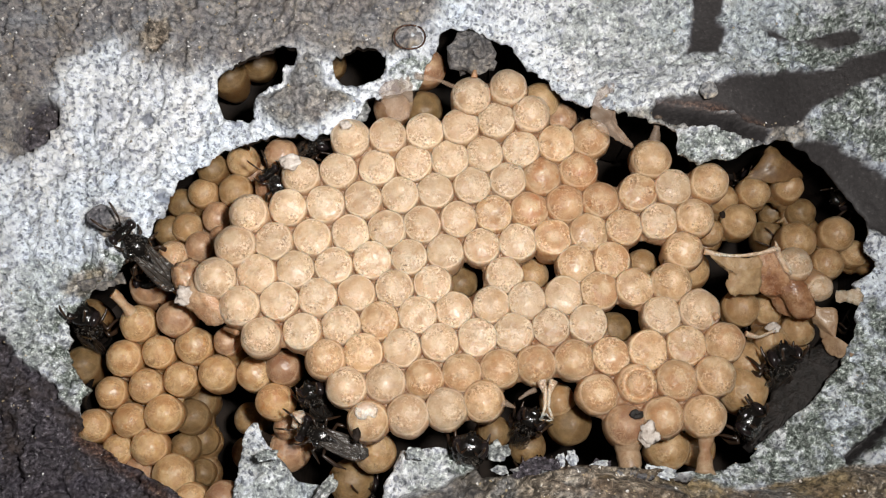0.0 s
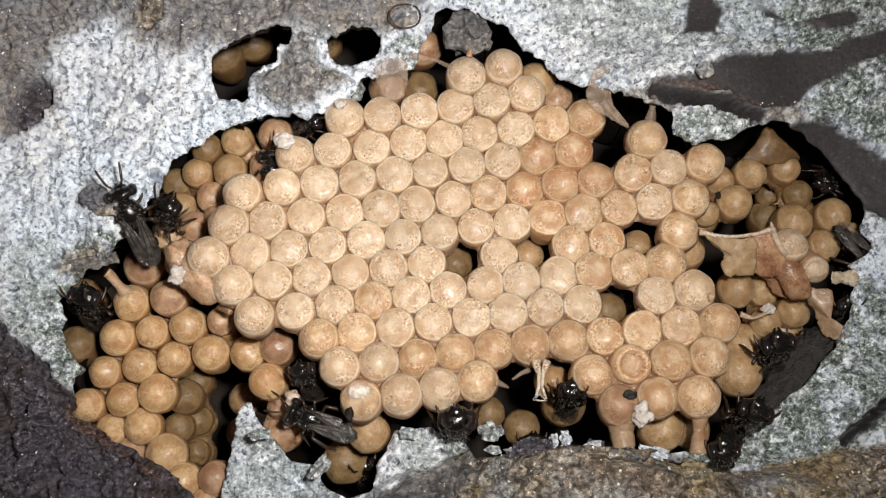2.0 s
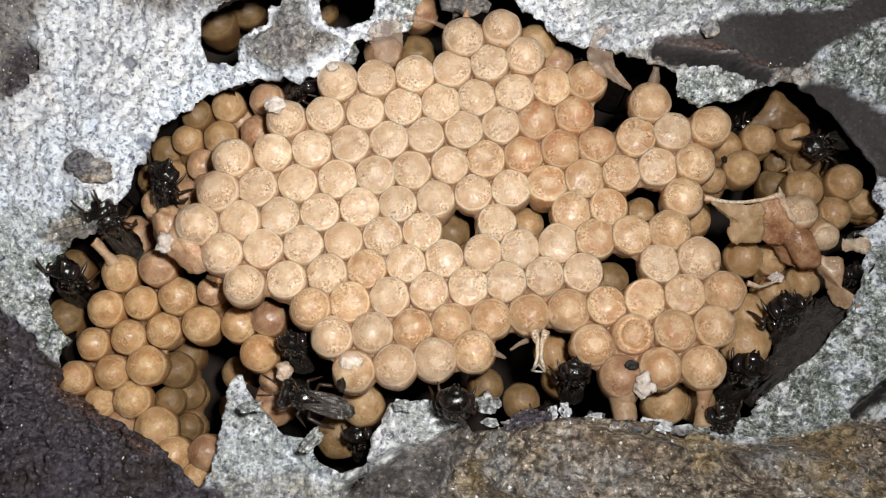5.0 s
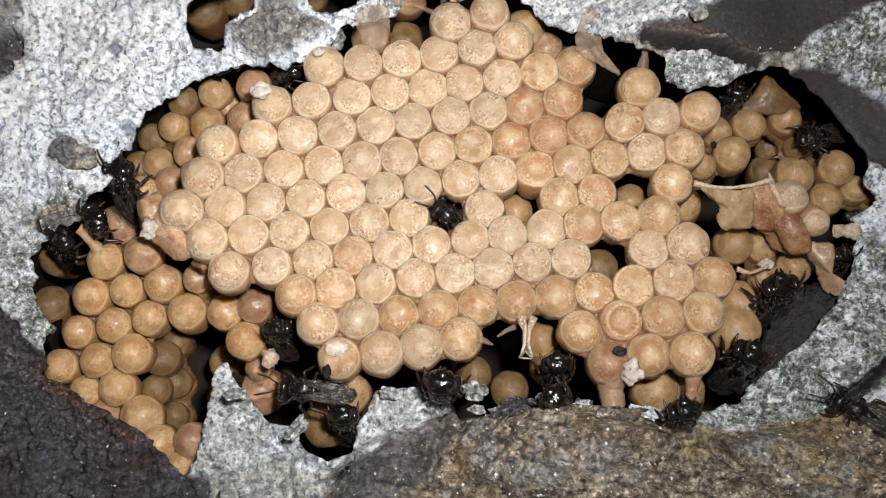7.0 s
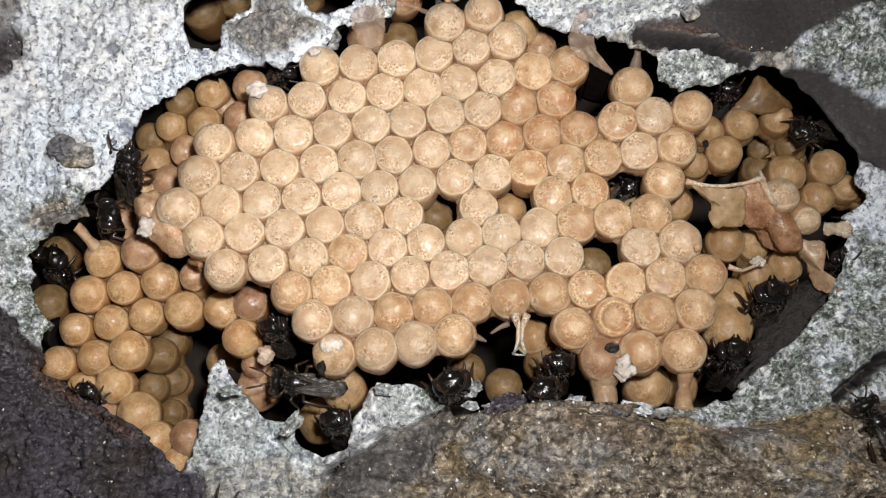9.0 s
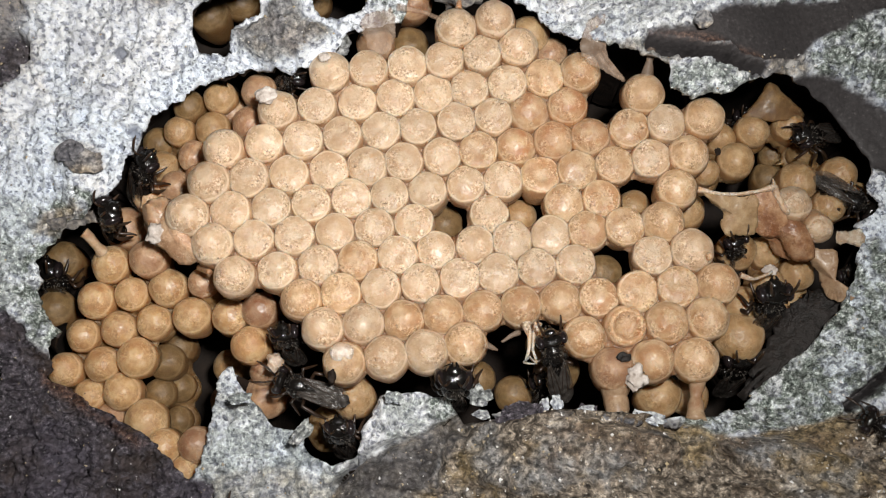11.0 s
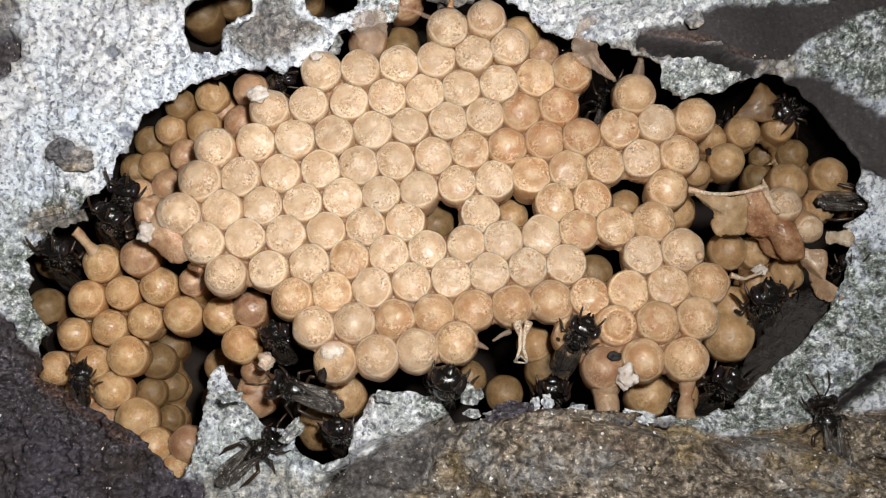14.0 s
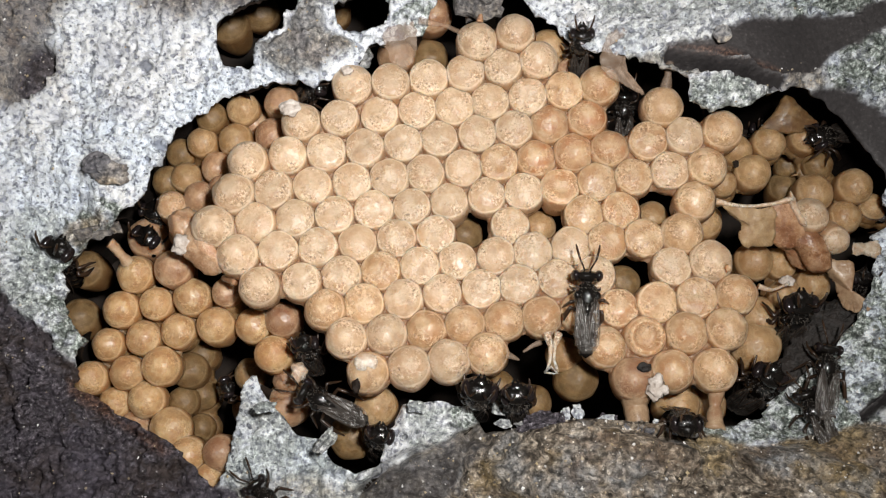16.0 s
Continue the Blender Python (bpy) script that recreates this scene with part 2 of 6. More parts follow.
    if lid:
        col = mix_node(nodes, links, ring, col, pale)
        # the cell's wall below the lid is of redder wax, darkened for seam shade
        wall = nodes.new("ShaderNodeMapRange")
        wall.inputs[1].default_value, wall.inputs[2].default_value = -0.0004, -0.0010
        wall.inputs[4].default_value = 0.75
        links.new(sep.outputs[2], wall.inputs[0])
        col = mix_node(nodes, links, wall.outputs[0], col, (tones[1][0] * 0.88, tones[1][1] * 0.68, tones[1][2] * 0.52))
    vary = nodes.new("ShaderNodeHueSaturation")
    math1 = nodes.new("ShaderNodeMapRange")
    math1.inputs[3].default_value, math1.inputs[4].default_value = 0.91, 1.06
    links.new(info.outputs["Random"], math1.inputs[0])
    links.new(math1.outputs[0], vary.inputs["Value"])
    links.new(col, vary.inputs["Color"])
    links.new(vary.outputs[0], bsdf.inputs["Base Color"])
    bsdf.inputs["Roughness"].default_value = rough
    bsdf.inputs["Subsurface Weight"].default_value = sss
    bsdf.inputs["Subsurface Radius"].default_value = (1.0, 0.8, 0.62)
    bsdf.inputs["Subsurface Scale"].default_value = 0.0008
    bsdf.inputs["Coat Weight"].default_value = 0.05
    bsdf.inputs["Coat Roughness"].default_value = 0.22
    n = bump_node(nodes, links, mid, 0.35, 0.00014)
    n = bump_node(nodes, links, mix_node(nodes, links, 1.0, fine, gate, "MULTIPLY"), 0.7, 0.0002, n)
    n = bump_node(nodes, links, folds, 0.35, 0.00008, n)
    links.new(n, bsdf.inputs["Normal"])
    return m


def plain_material(name, dark, light, scale, rough, bump=0.0001, metal=0.0, coat=0.0):
    m, nodes, links, bsdf = material(name)
    co = nodes.new("ShaderNodeTexCoord").outputs["Object"]
    f = noise_node(nodes, links, co, scale, 5, 0.65).outputs["Fac"]
    links.new(ramp_node(nodes, links, f, [(0.3, dark), (0.7, light)]).outputs[0], bsdf.inputs["Base Color"])
    bsdf.inputs["Roughness"].default_value = rough
    bsdf.inputs["Metallic"].default_value = metal
    bsdf.inputs["Coat Weight"].default_value = coat
    links.new(bump_node(nodes, links, f, 0.5, bump), bsdf.inputs["Normal"])
    return m


def grit_material():
    m, nodes, links, bsdf = material("mineral_grains")
    geo = nodes.new("ShaderNodeNewGeometry")
    r = ramp_node(nodes, links, geo.outputs["Random Per Island"], [(0.0, (0.10, 0.09, 0.08)), (0.3, (0.34, 0.30, 0.25)), (0.6, (0.55, 0.44, 0.27)), (0.75, (0.72, 0.70, 0.68)), (1.0, (0.90, 0.90, 0.90))])
    links.new(r.outputs[0], bsdf.inputs["Base Color"])
    bsdf.inputs["Roughness"].default_value = 0.25
    return m


def wing_material():
    m, nodes, links, bsdf = material("wing_membrane")
    co = nodes.new("ShaderNodeTexCoord").outputs["Object"]
    f = noise_node(nodes, links, co, 1500, 3, 0.6).outputs["Fac"]
    links.new(ramp_node(nodes, links, f, [(0.35, (0.045, 0.038, 0.033)), (0.7, (0.17, 0.15, 0.135))]).outputs[0], bsdf.inputs["Base Color"])
    bsdf.inputs["Roughness"].default_value = 0.2
    bsdf.inputs["Alpha"].default_value = 0.22
    bsdf.inputs["Specular IOR Level"].default_value = 0.8
    links.new(bump_node(nodes, links, f, 1.0, 0.0003), bsdf.inputs["Normal"])
    return m


ROCK = rock_material()
WAX = wax_material("brood_wax", [(0.43, 0.298, 0.19), (0.56, 0.415, 0.282), (0.67, 0.538, 0.40)], (0.475, 0.30, 0.175), 0.45)
WARM_WAX = wax_material("warm_wax", [(0.39, 0.242, 0.13), (0.54, 0.368, 0.22), (0.68, 0.52, 0.355)], (0.43, 0.22, 0.10), 0.65, grain=0.9)
AMBER = wax_material("amber_wax", [(0.43, 0.25, 0.135), (0.54, 0.37, 0.225), (0.65, 0.49, 0.33)], (0.40, 0.165, 0.065), 0.8, grain=0.8)
# ochre wax of the deep combs, darkened in the colour as shade
DIM_WAX = wax_material("dim_wax", [(0.29, 0.175, 0.078), (0.42, 0.275, 0.14), (0.55, 0.39, 0.23)], (0.35, 0.19, 0.08), 0.6, grain=0.45, rough=0.43)
TAN_WAX = wax_material("tan_wax", [(0.385, 0.222, 0.105), (0.535, 0.348, 0.178), (0.66, 0.48, 0.28)], (0.42, 0.205, 0.085), 0.65, grain=0.7, rough=0.38)
# brown of worn cells, and painted shade on some tan ones
BROWN_WAX = wax_material("brown_wax", [(0.29, 0.16, 0.09), (0.43, 0.268, 0.16), (0.56, 0.395, 0.255)], (0.27, 0.125, 0.068), 0.7, grain=0.5, rough=0.38)
# olive tone that carries the shade of cells deep in the hollow
SHADED_OLIVE_WAX = wax_material("shaded_olive_wax", [(0.15, 0.09, 0.034), (0.23, 0.145, 0.064), (0.32, 0.21, 0.10)], (0.12, 0.065, 0.022), 0.5, grain=0.3, rough=0.5)
CHALK = plain_material("chalky_wax", (0.36, 0.29, 0.24), (0.74, 0.68, 0.63), 1500, 0.5, 0.0006)
PALE_WAX = wax_material("pale_wax", [(0.36, 0.26, 0.19), (0.54, 0.43, 0.34), (0.78, 0.71, 0.64)], (0.42, 0.26, 0.16), 0.6)
JOINT = wax_material("joint_wax", [(0.22, 0.11, 0.054), (0.325, 0.183, 0.10), (0.45, 0.29, 0.18)], (0.30, 0.135, 0.065), 0.6, lid=False, grain=0.4)
# darker joint wax for the low combs and the wax cone
DARK_JOINT = wax_material("dark_joint_wax", [(0.14, 0.075, 0.03), (0.22, 0.13, 0.056), (0.32, 0.20, 0.095)], (0.14, 0.065, 0.026), 0.5, lid=False, grain=0.2)
THREAD = wax_material("wax_thread", [(0.36, 0.24, 0.16), (0.54, 0.40, 0.29), (0.74, 0.64, 0.54)], (0.42, 0.25, 0.14), 0.6, lid=False)
TORN = wax_material("torn_wax", [(0.235, 0.148, 0.072), (0.335, 0.222, 0.116), (0.44, 0.312, 0.18)], (0.26, 0.13, 0.06), 0.5, sss=0.4, lid=False, grain=0.2)
TORN_RED = wax_material("torn_red_wax", [(0.18, 0.075, 0.033), (0.32, 0.165, 0.082), (0.48, 0.30, 0.18)], (0.17, 0.062, 0.026), 0.8, sss=0.4, lid=False, grain=0.45, rough=0.33)
POD = wax_material("pod_wax", [(0.34, 0.19, 0.105), (0.50, 0.31, 0.185), (0.64, 0.45, 0.31)], (0.38, 0.15, 0.065), 0.8, sss=0.5, lid=False, grain=0.5, rough=0.36)
CURTAIN = wax_material("curtain_wax", [(0.31, 0.19, 0.11), (0.45, 0.30, 0.18), (0.60, 0.44, 0.29)], (0.30, 0.14, 0.07), 0.7, sss=0.0, lid=False, grain=0.3, rough=0.33)
CURTAIN.node_tree.nodes["Principled BSDF"].inputs["Alpha"].default_value = 0.75
PILLAR = wax_material("pillar_wax", [(0.33, 0.20, 0.115), (0.43, 0.29, 0.18), (0.54, 0.40, 0.27)], (0.40, 0.24, 0.14), 0.5, lid=False, grain=0.4)
FILM = wax_material("wax_film", [(0.38, 0.25, 0.17), (0.50, 0.36, 0.26), (0.66, 0.52, 0.42)], (0.36, 0.20, 0.12), 0.5, sss=0.0, lid=False, grain=0.1, rough=0.33)
FILM.node_tree.nodes["Principled BSDF"].inputs["Alpha"].default_value = 0.22
# near-black, so that the hollow's depth reads as shade
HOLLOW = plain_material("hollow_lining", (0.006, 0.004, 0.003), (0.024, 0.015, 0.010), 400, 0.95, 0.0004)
# black of the resin chips, and of the shade under the crust's edge
RESIN_AND_SHADE = plain_material("resin_and_shade", (0.006, 0.004, 0.003), (0.026, 0.016, 0.011), 900, 0.75, 0.0005)
SLAB = plain_material("slab_resin", (0.006, 0.005, 0.004), (0.026, 0.020, 0.018), 900, 0.65, 0.0014)
RESIN_AND_SHADE.node_tree.nodes["Principled BSDF"].inputs["Specular IOR Level"].default_value = 0.25
CHITIN = plain_material("black_chitin", (0.002, 0.002, 0.002), (0.009, 0.007, 0.006), 1300, 0.15, 0.00025, coat=0.5)
LEG = plain_material("dark_leg", (0.006, 0.005, 0.004), (0.05, 0.026, 0.014), 900, 0.35, 0.00003)
EYE_BLACK = plain_material("eye_black", (0.006, 0.005, 0.006), (0.02, 0.014, 0.014), 5000, 0.2, 0.00002)
BRISTLE = plain_material("bristle", (0.05, 0.042, 0.036), (0.16, 0.14, 0.12), 900, 0.5, 0.00002)
WING = wing_material()
GRIT = grit_material()


# ---------------------------------------------------------------- mesh helpers
def to_object(name, bm, mat, parent=None, label="", smooth=True):
    me = bpy.data.meshes.new(name)
    bmesh.ops.scale(bm, vec=(MM, MM, MM), verts=bm.verts)
    bm.to_mesh(me)
    bm.free()
    me.materials.append(mat)
    if smooth:
        me.polygons.foreach_set("use_smooth", [True] * len(me.polygons))
    ob = new(name, me)
    ob.parent = parent
    if label:
        ob["label"] = label
    return ob


def part(name, bm, mat, parent, label=""):
    return to_object(name, bm, mat, parent, label)


def mesh_object(name, verts, faces, mat, parent=None, smooth=True):
    me = bpy.data.meshes.new(name)
    me.from_pydata([tuple(v) for v in np.asarray(verts) * MM], [], faces)
    me.materials.append(mat)
    if smooth:
        me.polygons.foreach_set("use_smooth", [True] * len(me.polygons))
    ob = new(name, me)
    ob.parent = parent
    return ob


def thing(name, label, category, group="", m=None):
    ob = new(name)
    ob.empty_display_size = 0.001
    if m is not None:
        ob.matrix_world = m
    return tagged(ob, label, category, group)


def at(x, y, z, rx=0, ry=0, rz=0):
    return pose(x * MM, y * MM, z * MM, rx, ry, rz)


def lathe(bm, profile, n=26, wobble=0.0, seed=0.0, centre=(0, 0, 0)):
    """A turned body from (radius, z) pairs, first and last on the axis."""
    rings = []
    for k, (r, z) in enumerate(profile):
        if r < 1e-6:
            rings.append([bm.verts.new((centre[0], centre[1], centre[2] + z))])
            continue
        ring = []
        for i in range(n):
            a = 2 * math.pi * i / n
            p = Vector((r * math.cos(a), r * math.sin(a), z))
            d = 1 + wobble * noise.noise(p * 0.9 + Vector((seed * 7.3, seed * 3.1, 0)))
            dz = wobble * 1.1 * noise.noise(p * 1.3 + Vector((0, seed * 5.7, seed)))
            ring.append(bm.verts.new((centre[0] + p.x * d, centre[1] + p.y * d, centre[2] + z + dz)))
        rings.append(ring)
    for a, b in zip(rings, rings[1:]):
        for i in range(n):
            j = (i + 1) % n
            if len(a) == 1:
                bm.faces.new((a[0], b[i], b[j]))
            elif len(b) == 1:
                bm.faces.new((a[i], b[0], a[j]))
            else:
                bm.faces.new((a[i], b[i], b[j], a[j]))
    bmesh.ops.recalc_face_normals(bm, faces=bm.faces)
    return bm


def tube(bm, points, radii, n=8):
    """A tapered tube along points, closed at both ends."""
    pts = [Vector(p) for p in points]
    rings = []
    for i, p in enumerate(pts):
        d = (pts[min(i + 1, len(pts) - 1)] - pts[max(i - 1, 0)]).normalized()
        side = d.orthogonal().normalized()
        up = d.cross(side)
        rings.append([bm.verts.new(p + radii[i] * (math.cos(2 * math.pi * k / n) * side + math.sin(2 * math.pi * k / n) * up)) for k in range(n)])
    for a, b in zip(rings, rings[1:]):
        # start from the nearest vertex so that the skin does not twist
        s = min(range(n), key=lambda q: sum((a[k].co - b[(k + q) % n].co).length for k in range(0, n, 2)))
        for k in range(n):
            bm.faces.new((a[k], a[(k + 1) % n], b[(k + 1 + s) % n], b[(k + s) % n]))
    bm.faces.new(rings[0][::-1])
    bm.faces.new(rings[-1])
    bmesh.ops.recalc_face_normals(bm, faces=bm.faces)
    return bm


def ellipsoid(bm, centre, radii, u=18, v=12, rough=0.0, seed=0.0):
    made = bmesh.ops.create_uvsphere(bm, u_segments=u, v_segments=v, radius=1)["verts"]
    for w in made:
        d = 1 + rough * (noise.noise(w.co * 1.7 + Vector((seed, seed * 2, 0))) + 0.5 * noise.noise(w.co * 4.3 + Vector((seed, 0, seed))))
        w.co = Vector((w.co.x * radii[0] * d + centre[0], w.co.y * radii[1] * d + centre[1], w.co.z * radii[2] * d + centre[2]))
    return made


# ---------------------------------------------------------------- the broken crust round the nest
# x, y and height of the crust's lumps
LUMPS = [
    (-14, 14, -1),
    (-30.6, 2.7, -1.2),
    (-26, 11, -2.2),
    (-36, 13, -3.7),
    (-35, -4, -5),
    (-38, -14, -2.6),
    (-40, 22, -1.2),
    (6.4, 22.5, -1.3),
    (20, 23, -0.6),
    (24, 13, 3.5),
    (41, 4, -4),
    (38.4, -8, -2.5),
    (30, -18, -4.5),
    (30, -24, 3.7),
    (13, -22.5, 3.6),
    (-1, -19.5, -4),
    (-15.7, -23, -5.8),
    (-17, -17.4, -6),
    (-33, -22, -4.5),
    (38, 20, -1),
]
RIM_LEFT = [(-20.9, -25.4), (-23.6, -22.5), (-25.6, -20.7), (-29.7, -18.7), (-33.3, -16.4), (-33.2, -13.2), (-32.3, -12.4), (-34.5, -9.8), (-35.5, -6.2), (-34, -3.8), (-30.6, -1.9), (-29.5, -0.5), (-27.3, 1.3), (-26.2, 4.3), (-24.6, 7.6), (-21.2, 10), (-17.6, 11)]
RIM_TOP = [(-17.6, 11), (-16.3, 11.5), (-12.3, 11.4), (-9.9, 12), (-7.8, 13.4), (-7.3, 15.3), (-6.3, 14.7), (-5.1, 15.5), (-2.1, 16.6), (-0.9, 19.5), (-0.1, 22), (1.7, 22.5), (5.3, 21.5), (6.6, 20.4), (8.2, 18.3), (9.8, 17), (11.6, 14.6), (12.7, 13.6), (14.3, 13.6), (16.5, 12.6), (20.6, 11.2), (21.5, 8.7), (23.5, 7.6), (26.4, 7.9)]
RIM_RIGHT = [(26.4, 7.9), (28.4, 9.2), (31.5, 10.2), (34.6, 9.7), (37.5, 8), (39.4, 5.7), (40.7, 4.1), (40.1, 1), (41.3, -0.7), (38.3, -2.2), (38.3, -5), (37.5, -7.9), (36.1, -10.5), (33.7, -13.1), (31.2, -15.6), (27.8, -18.4)]
RIM_BOTTOM = [(27.8, -18.4), (24.8, -19.8), (20, -19.9), (16.4, -19.4), (14, -19.3), (10.7, -19.3), (7.1, -20.1), (3.3, -20.4), (2.3, -18), (-0.7, -17.5), (-3.8, -18), (-4.8, -20.5), (-6, -23.2), (-7.8, -24.2), (-10, -23), (-11.1, -21.1), (-13.2, -20.5), (-14.8, -18.8), (-16.1, -17.7), (-16.9, -16.8), (-17.2, -15.2), (-18.0, -15.1), (-18.6, -16.9), (-18.6, -18.3), (-18.9, -20.1), (-19.5, -23), (-20.9, -25.4)]
HOLE_A = [(-22.0, 17.4), (-21.4, 18.3), (-19.3, 18.9), (-17.0, 20.2), (-14.2, 20.3), (-14.6, 18.5), (-15.5, 18.2), (-15.6, 16.7), (-17.2, 16.0), (-18.5, 15.1), (-18.2, 13.3), (-19.7, 13.0), (-21.2, 13.5), (-21.9, 15.1)]
HOLE_B = [(-10.6, 18.7), (-9.5, 19.9), (-7.9, 20.3), (-6.5, 20.2), (-5.5, 19.4), (-5.6, 18.3), (-6.2, 17.3), (-7.8, 16.8), (-9.4, 16.5), (-10.3, 17.0)]


def ragged(points, step, amount, seed):
    pts = [Vector((*p, 0)) for p in points]
    out = []
    for a, b in zip(pts, pts[1:] + pts[:1]):
        n = max(1, round((b - a).length / step))
        for i in range(n):
            p = a.lerp(b, i / n)
            q = Vector((p.x * 0.35 + seed, p.y * 0.35, seed))
            d = noise.noise_vector(q) * amount + noise.noise_vector(q * 3.1) * amount * 0.6 + noise.noise_vector(q * 8) * amount * 0.12
            out.append((p.x + d.x, p.y + d.y))
    return np.array(out)


def signed_distance(P, poly):
    """Distance from each of the points P to the outline, negative inside; and the nearest point of the outline."""
    A, B = poly, np.roll(poly, -1, 0)
    best = np.full(len(P), 1e18)
    near = np.zeros_like(P)
    inside = np.zeros(len(P), bool)
    for a, b in zip(A, B):
        e = b - a
        w = P - a
        k = np.clip((w @ e) / max(e @ e, 1e-12), 0, 1)
        c = a + k[:, None] * e
        d = ((P - c) ** 2).sum(1)
        m = d < best
        best[m], near[m] = d[m], c[m]
        if a[1] != b[1]:
            cross = ((a[1] > P[:, 1]) != (b[1] > P[:, 1])) & (P[:, 0] < (b[0] - a[0]) * (P[:, 1] - a[1]) / (b[1] - a[1]) + a[0])
            inside ^= cross
    return np.where(inside, -1, 1) * np.sqrt(best), near


def rock_height(P):
    L = np.array(LUMPS, float)
    d2 = ((P[:, None, :] - L[None, :, :2]) ** 2).sum(2)
    w = 1 / (d2 + 6) ** 1.5
    h = (w * L[:, 2]).sum(1) / w.sum(1)
    far = np.clip((np.abs(P).max(1) - 48) / 40, 0, 1)
    return h * (1 - far) - 3 * far


def soft(v, lo, hi):
    k = np.clip((v - lo) / (hi - lo), 0, 1)
    return k * k * (3 - 2 * k)


# outlines of other rock in the crust
SLATE = [
    # the ledge, the slab beside the hollow, the upper slab and the strip
    [(24.8, 14.9), (27.6, 16.1), (32.1, 17.3), (34.3, 17.9), (37.8, 18.0), (39.6, 19.3), (42.4, 20.1), (45.0, 21.0), (44.7, 18.1), (41.1, 17.2), (38.4, 15.8), (35.8, 14.3), (33.1, 12.0), (30.1, 10.9), (27.9, 11.0), (26.0, 12.0), (23.6, 12.0), (21.4, 12.2), (19.6, 13.0), (20.6, 13.4), (23.3, 13.7)],
    [(30.7, 9.5), (34.4, 10.9), (37.0, 11.0), (39.2, 9.9), (42.7, 8.1), (48.8, 7.0), (48.1, 0.4), (42.2, 2.1), (40.2, 3.2), (39.1, 5.5), (36.4, 7.4), (33.3, 9.2)],
    [(24.8, 27.9), (27.8, 27.8), (27.2, 23.8), (26.5, 23.1), (27.0, 21.1), (26.2, 19.0), (23.2, 19.1), (23.9, 21.8)],
    [(30.6, 21.6), (32.3, 21.9), (34.3, 21.1), (37.6, 21.8), (40.2, 22.3), (40.8, 21.4), (39.4, 20.6), (35.9, 20.9), (32.9, 21.0)],
]
DARK_CRUST = [(-46.8, -3.0), (-38.9, -11.2), (-36.5, -12.5), (-35.7, -14.2), (-33.6, -15.7), (-32.8, -16.7), (-31.2, -17.3), (-29.3, -19.5), (-26.3, -20.9), (-24.3, -22.4), (-22.6, -24.1), (-20.8, -26.0), (-19.4, -26.6), (-19.6, -27.4), (-22.7, -32.9), (-60, -60), (-60, -5)]
BOULDER = [(-8.7, -28.2), (-7.6, -25.9), (-5.7, -23.7), (-2.6, -22.0), (0.3, -20.9), (1.4, -20.1), (3.2, -19.8), (5.1, -19.7), (7.8, -20.5), (10.4, -20.3), (14.9, -20.6), (18.2, -21.2), (21.7, -22.2), (24.5, -23.2), (26.5, -23.2), (30.0, -22.8), (33.1, -22.2), (35.8, -21.2), (39.1, -21.0), (60, -22), (60, -60), (-16, -60)]
BOULDER_DARK = [(-6.8, -25.2), (-5.4, -23.6), (-2.6, -22.0), (0.3, -21.0), (3.2, -20.0), (4.6, -20.3), (1.8, -22.9), (1.3, -25.7), (-1.6, -27.2), (-7.0, -27.3)]
MAUVE = [(-60, 50), (4.0, 50), (-0.3, 24.2), (-3.2, 22.4), (-4.6, 20.1), (-11.8, 19.0), (-13.9, 20.6), (-19.5, 18.7), (-22.4, 18.9), (-25.3, 18.2), (-28.3, 19.8), (-30.7, 20.6), (-32.1, 21.8), (-35.5, 20.8), (-37.0, 19.3), (-38.0, 17.6), (-38.4, 16.1), (-37.7, 15.0), (-37.8, 13.3), (-39.2, 11.2), (-40.7, 9.9), (-60, 9.5)]
CRATER = [(-41.2, 15.4), (-39.9, 16.2), (-38.5, 16.0), (-37.8, 15.0), (-37.9, 13.3), (-39.2, 11.0), (-40.7, 10.2), (-42.0, 12.1)]
GOLD = [(-30.8, 22.6), (-29.4, 24.3), (-27.1, 24.3), (-26.2, 22.3), (-26.8, 20.3), (-29.2, 19.6), (-31.2, 20.8)]
KNOB = [(-18.5, 15.1), (-17.5, 15.9), (-15.6, 16.4), (-14.8, 18.2), (-14.2, 19.8), (-13.2, 20.3), (-11.8, 19.7), (-11.1, 18.0), (-10.6, 16.6), (-9.2, 16.1), (-8.2, 15.5), (-7.8, 14.5), (-8.9, 13.3), (-11.1, 11.8), (-13.8, 11.0), (-15.9, 11.8), (-17.6, 13.1)]
FLAP = [(21.3, 10.0), (23.6, 10.7), (26.7, 10.8), (29.8, 10.0), (28.5, 8.8), (25.7, 7.4), (23.4, 7.3), (21.4, 8.5)]
UNDER_LEDGE = [(16.0, 13.3), (19.6, 12.5), (23.6, 11.7), (24.1, 10.8), (20.4, 10.4), (15.9, 11.8)]
# red-brown resin stains along the ledge and along the dark crust
STAIN = [
    [(19.5, 13.1), (21.4, 13.0), (24.3, 12.9), (25.8, 12.4), (26.9, 11.8), (29.6, 11.3), (29.6, 11.0), (26.6, 11.4), (24.8, 12.0), (22.6, 12.3), (19.6, 12.7)],
    [(-33.8, -15.9), (-32.8, -16.5), (-30.9, -17.2), (-29.3, -19.5), (-26.3, -20.7), (-24.4, -22.2), (-25.1, -22.6), (-28.2, -20.7), (-30.4, -19.5), (-32.6, -18.2), (-33.8, -17.2)],
]
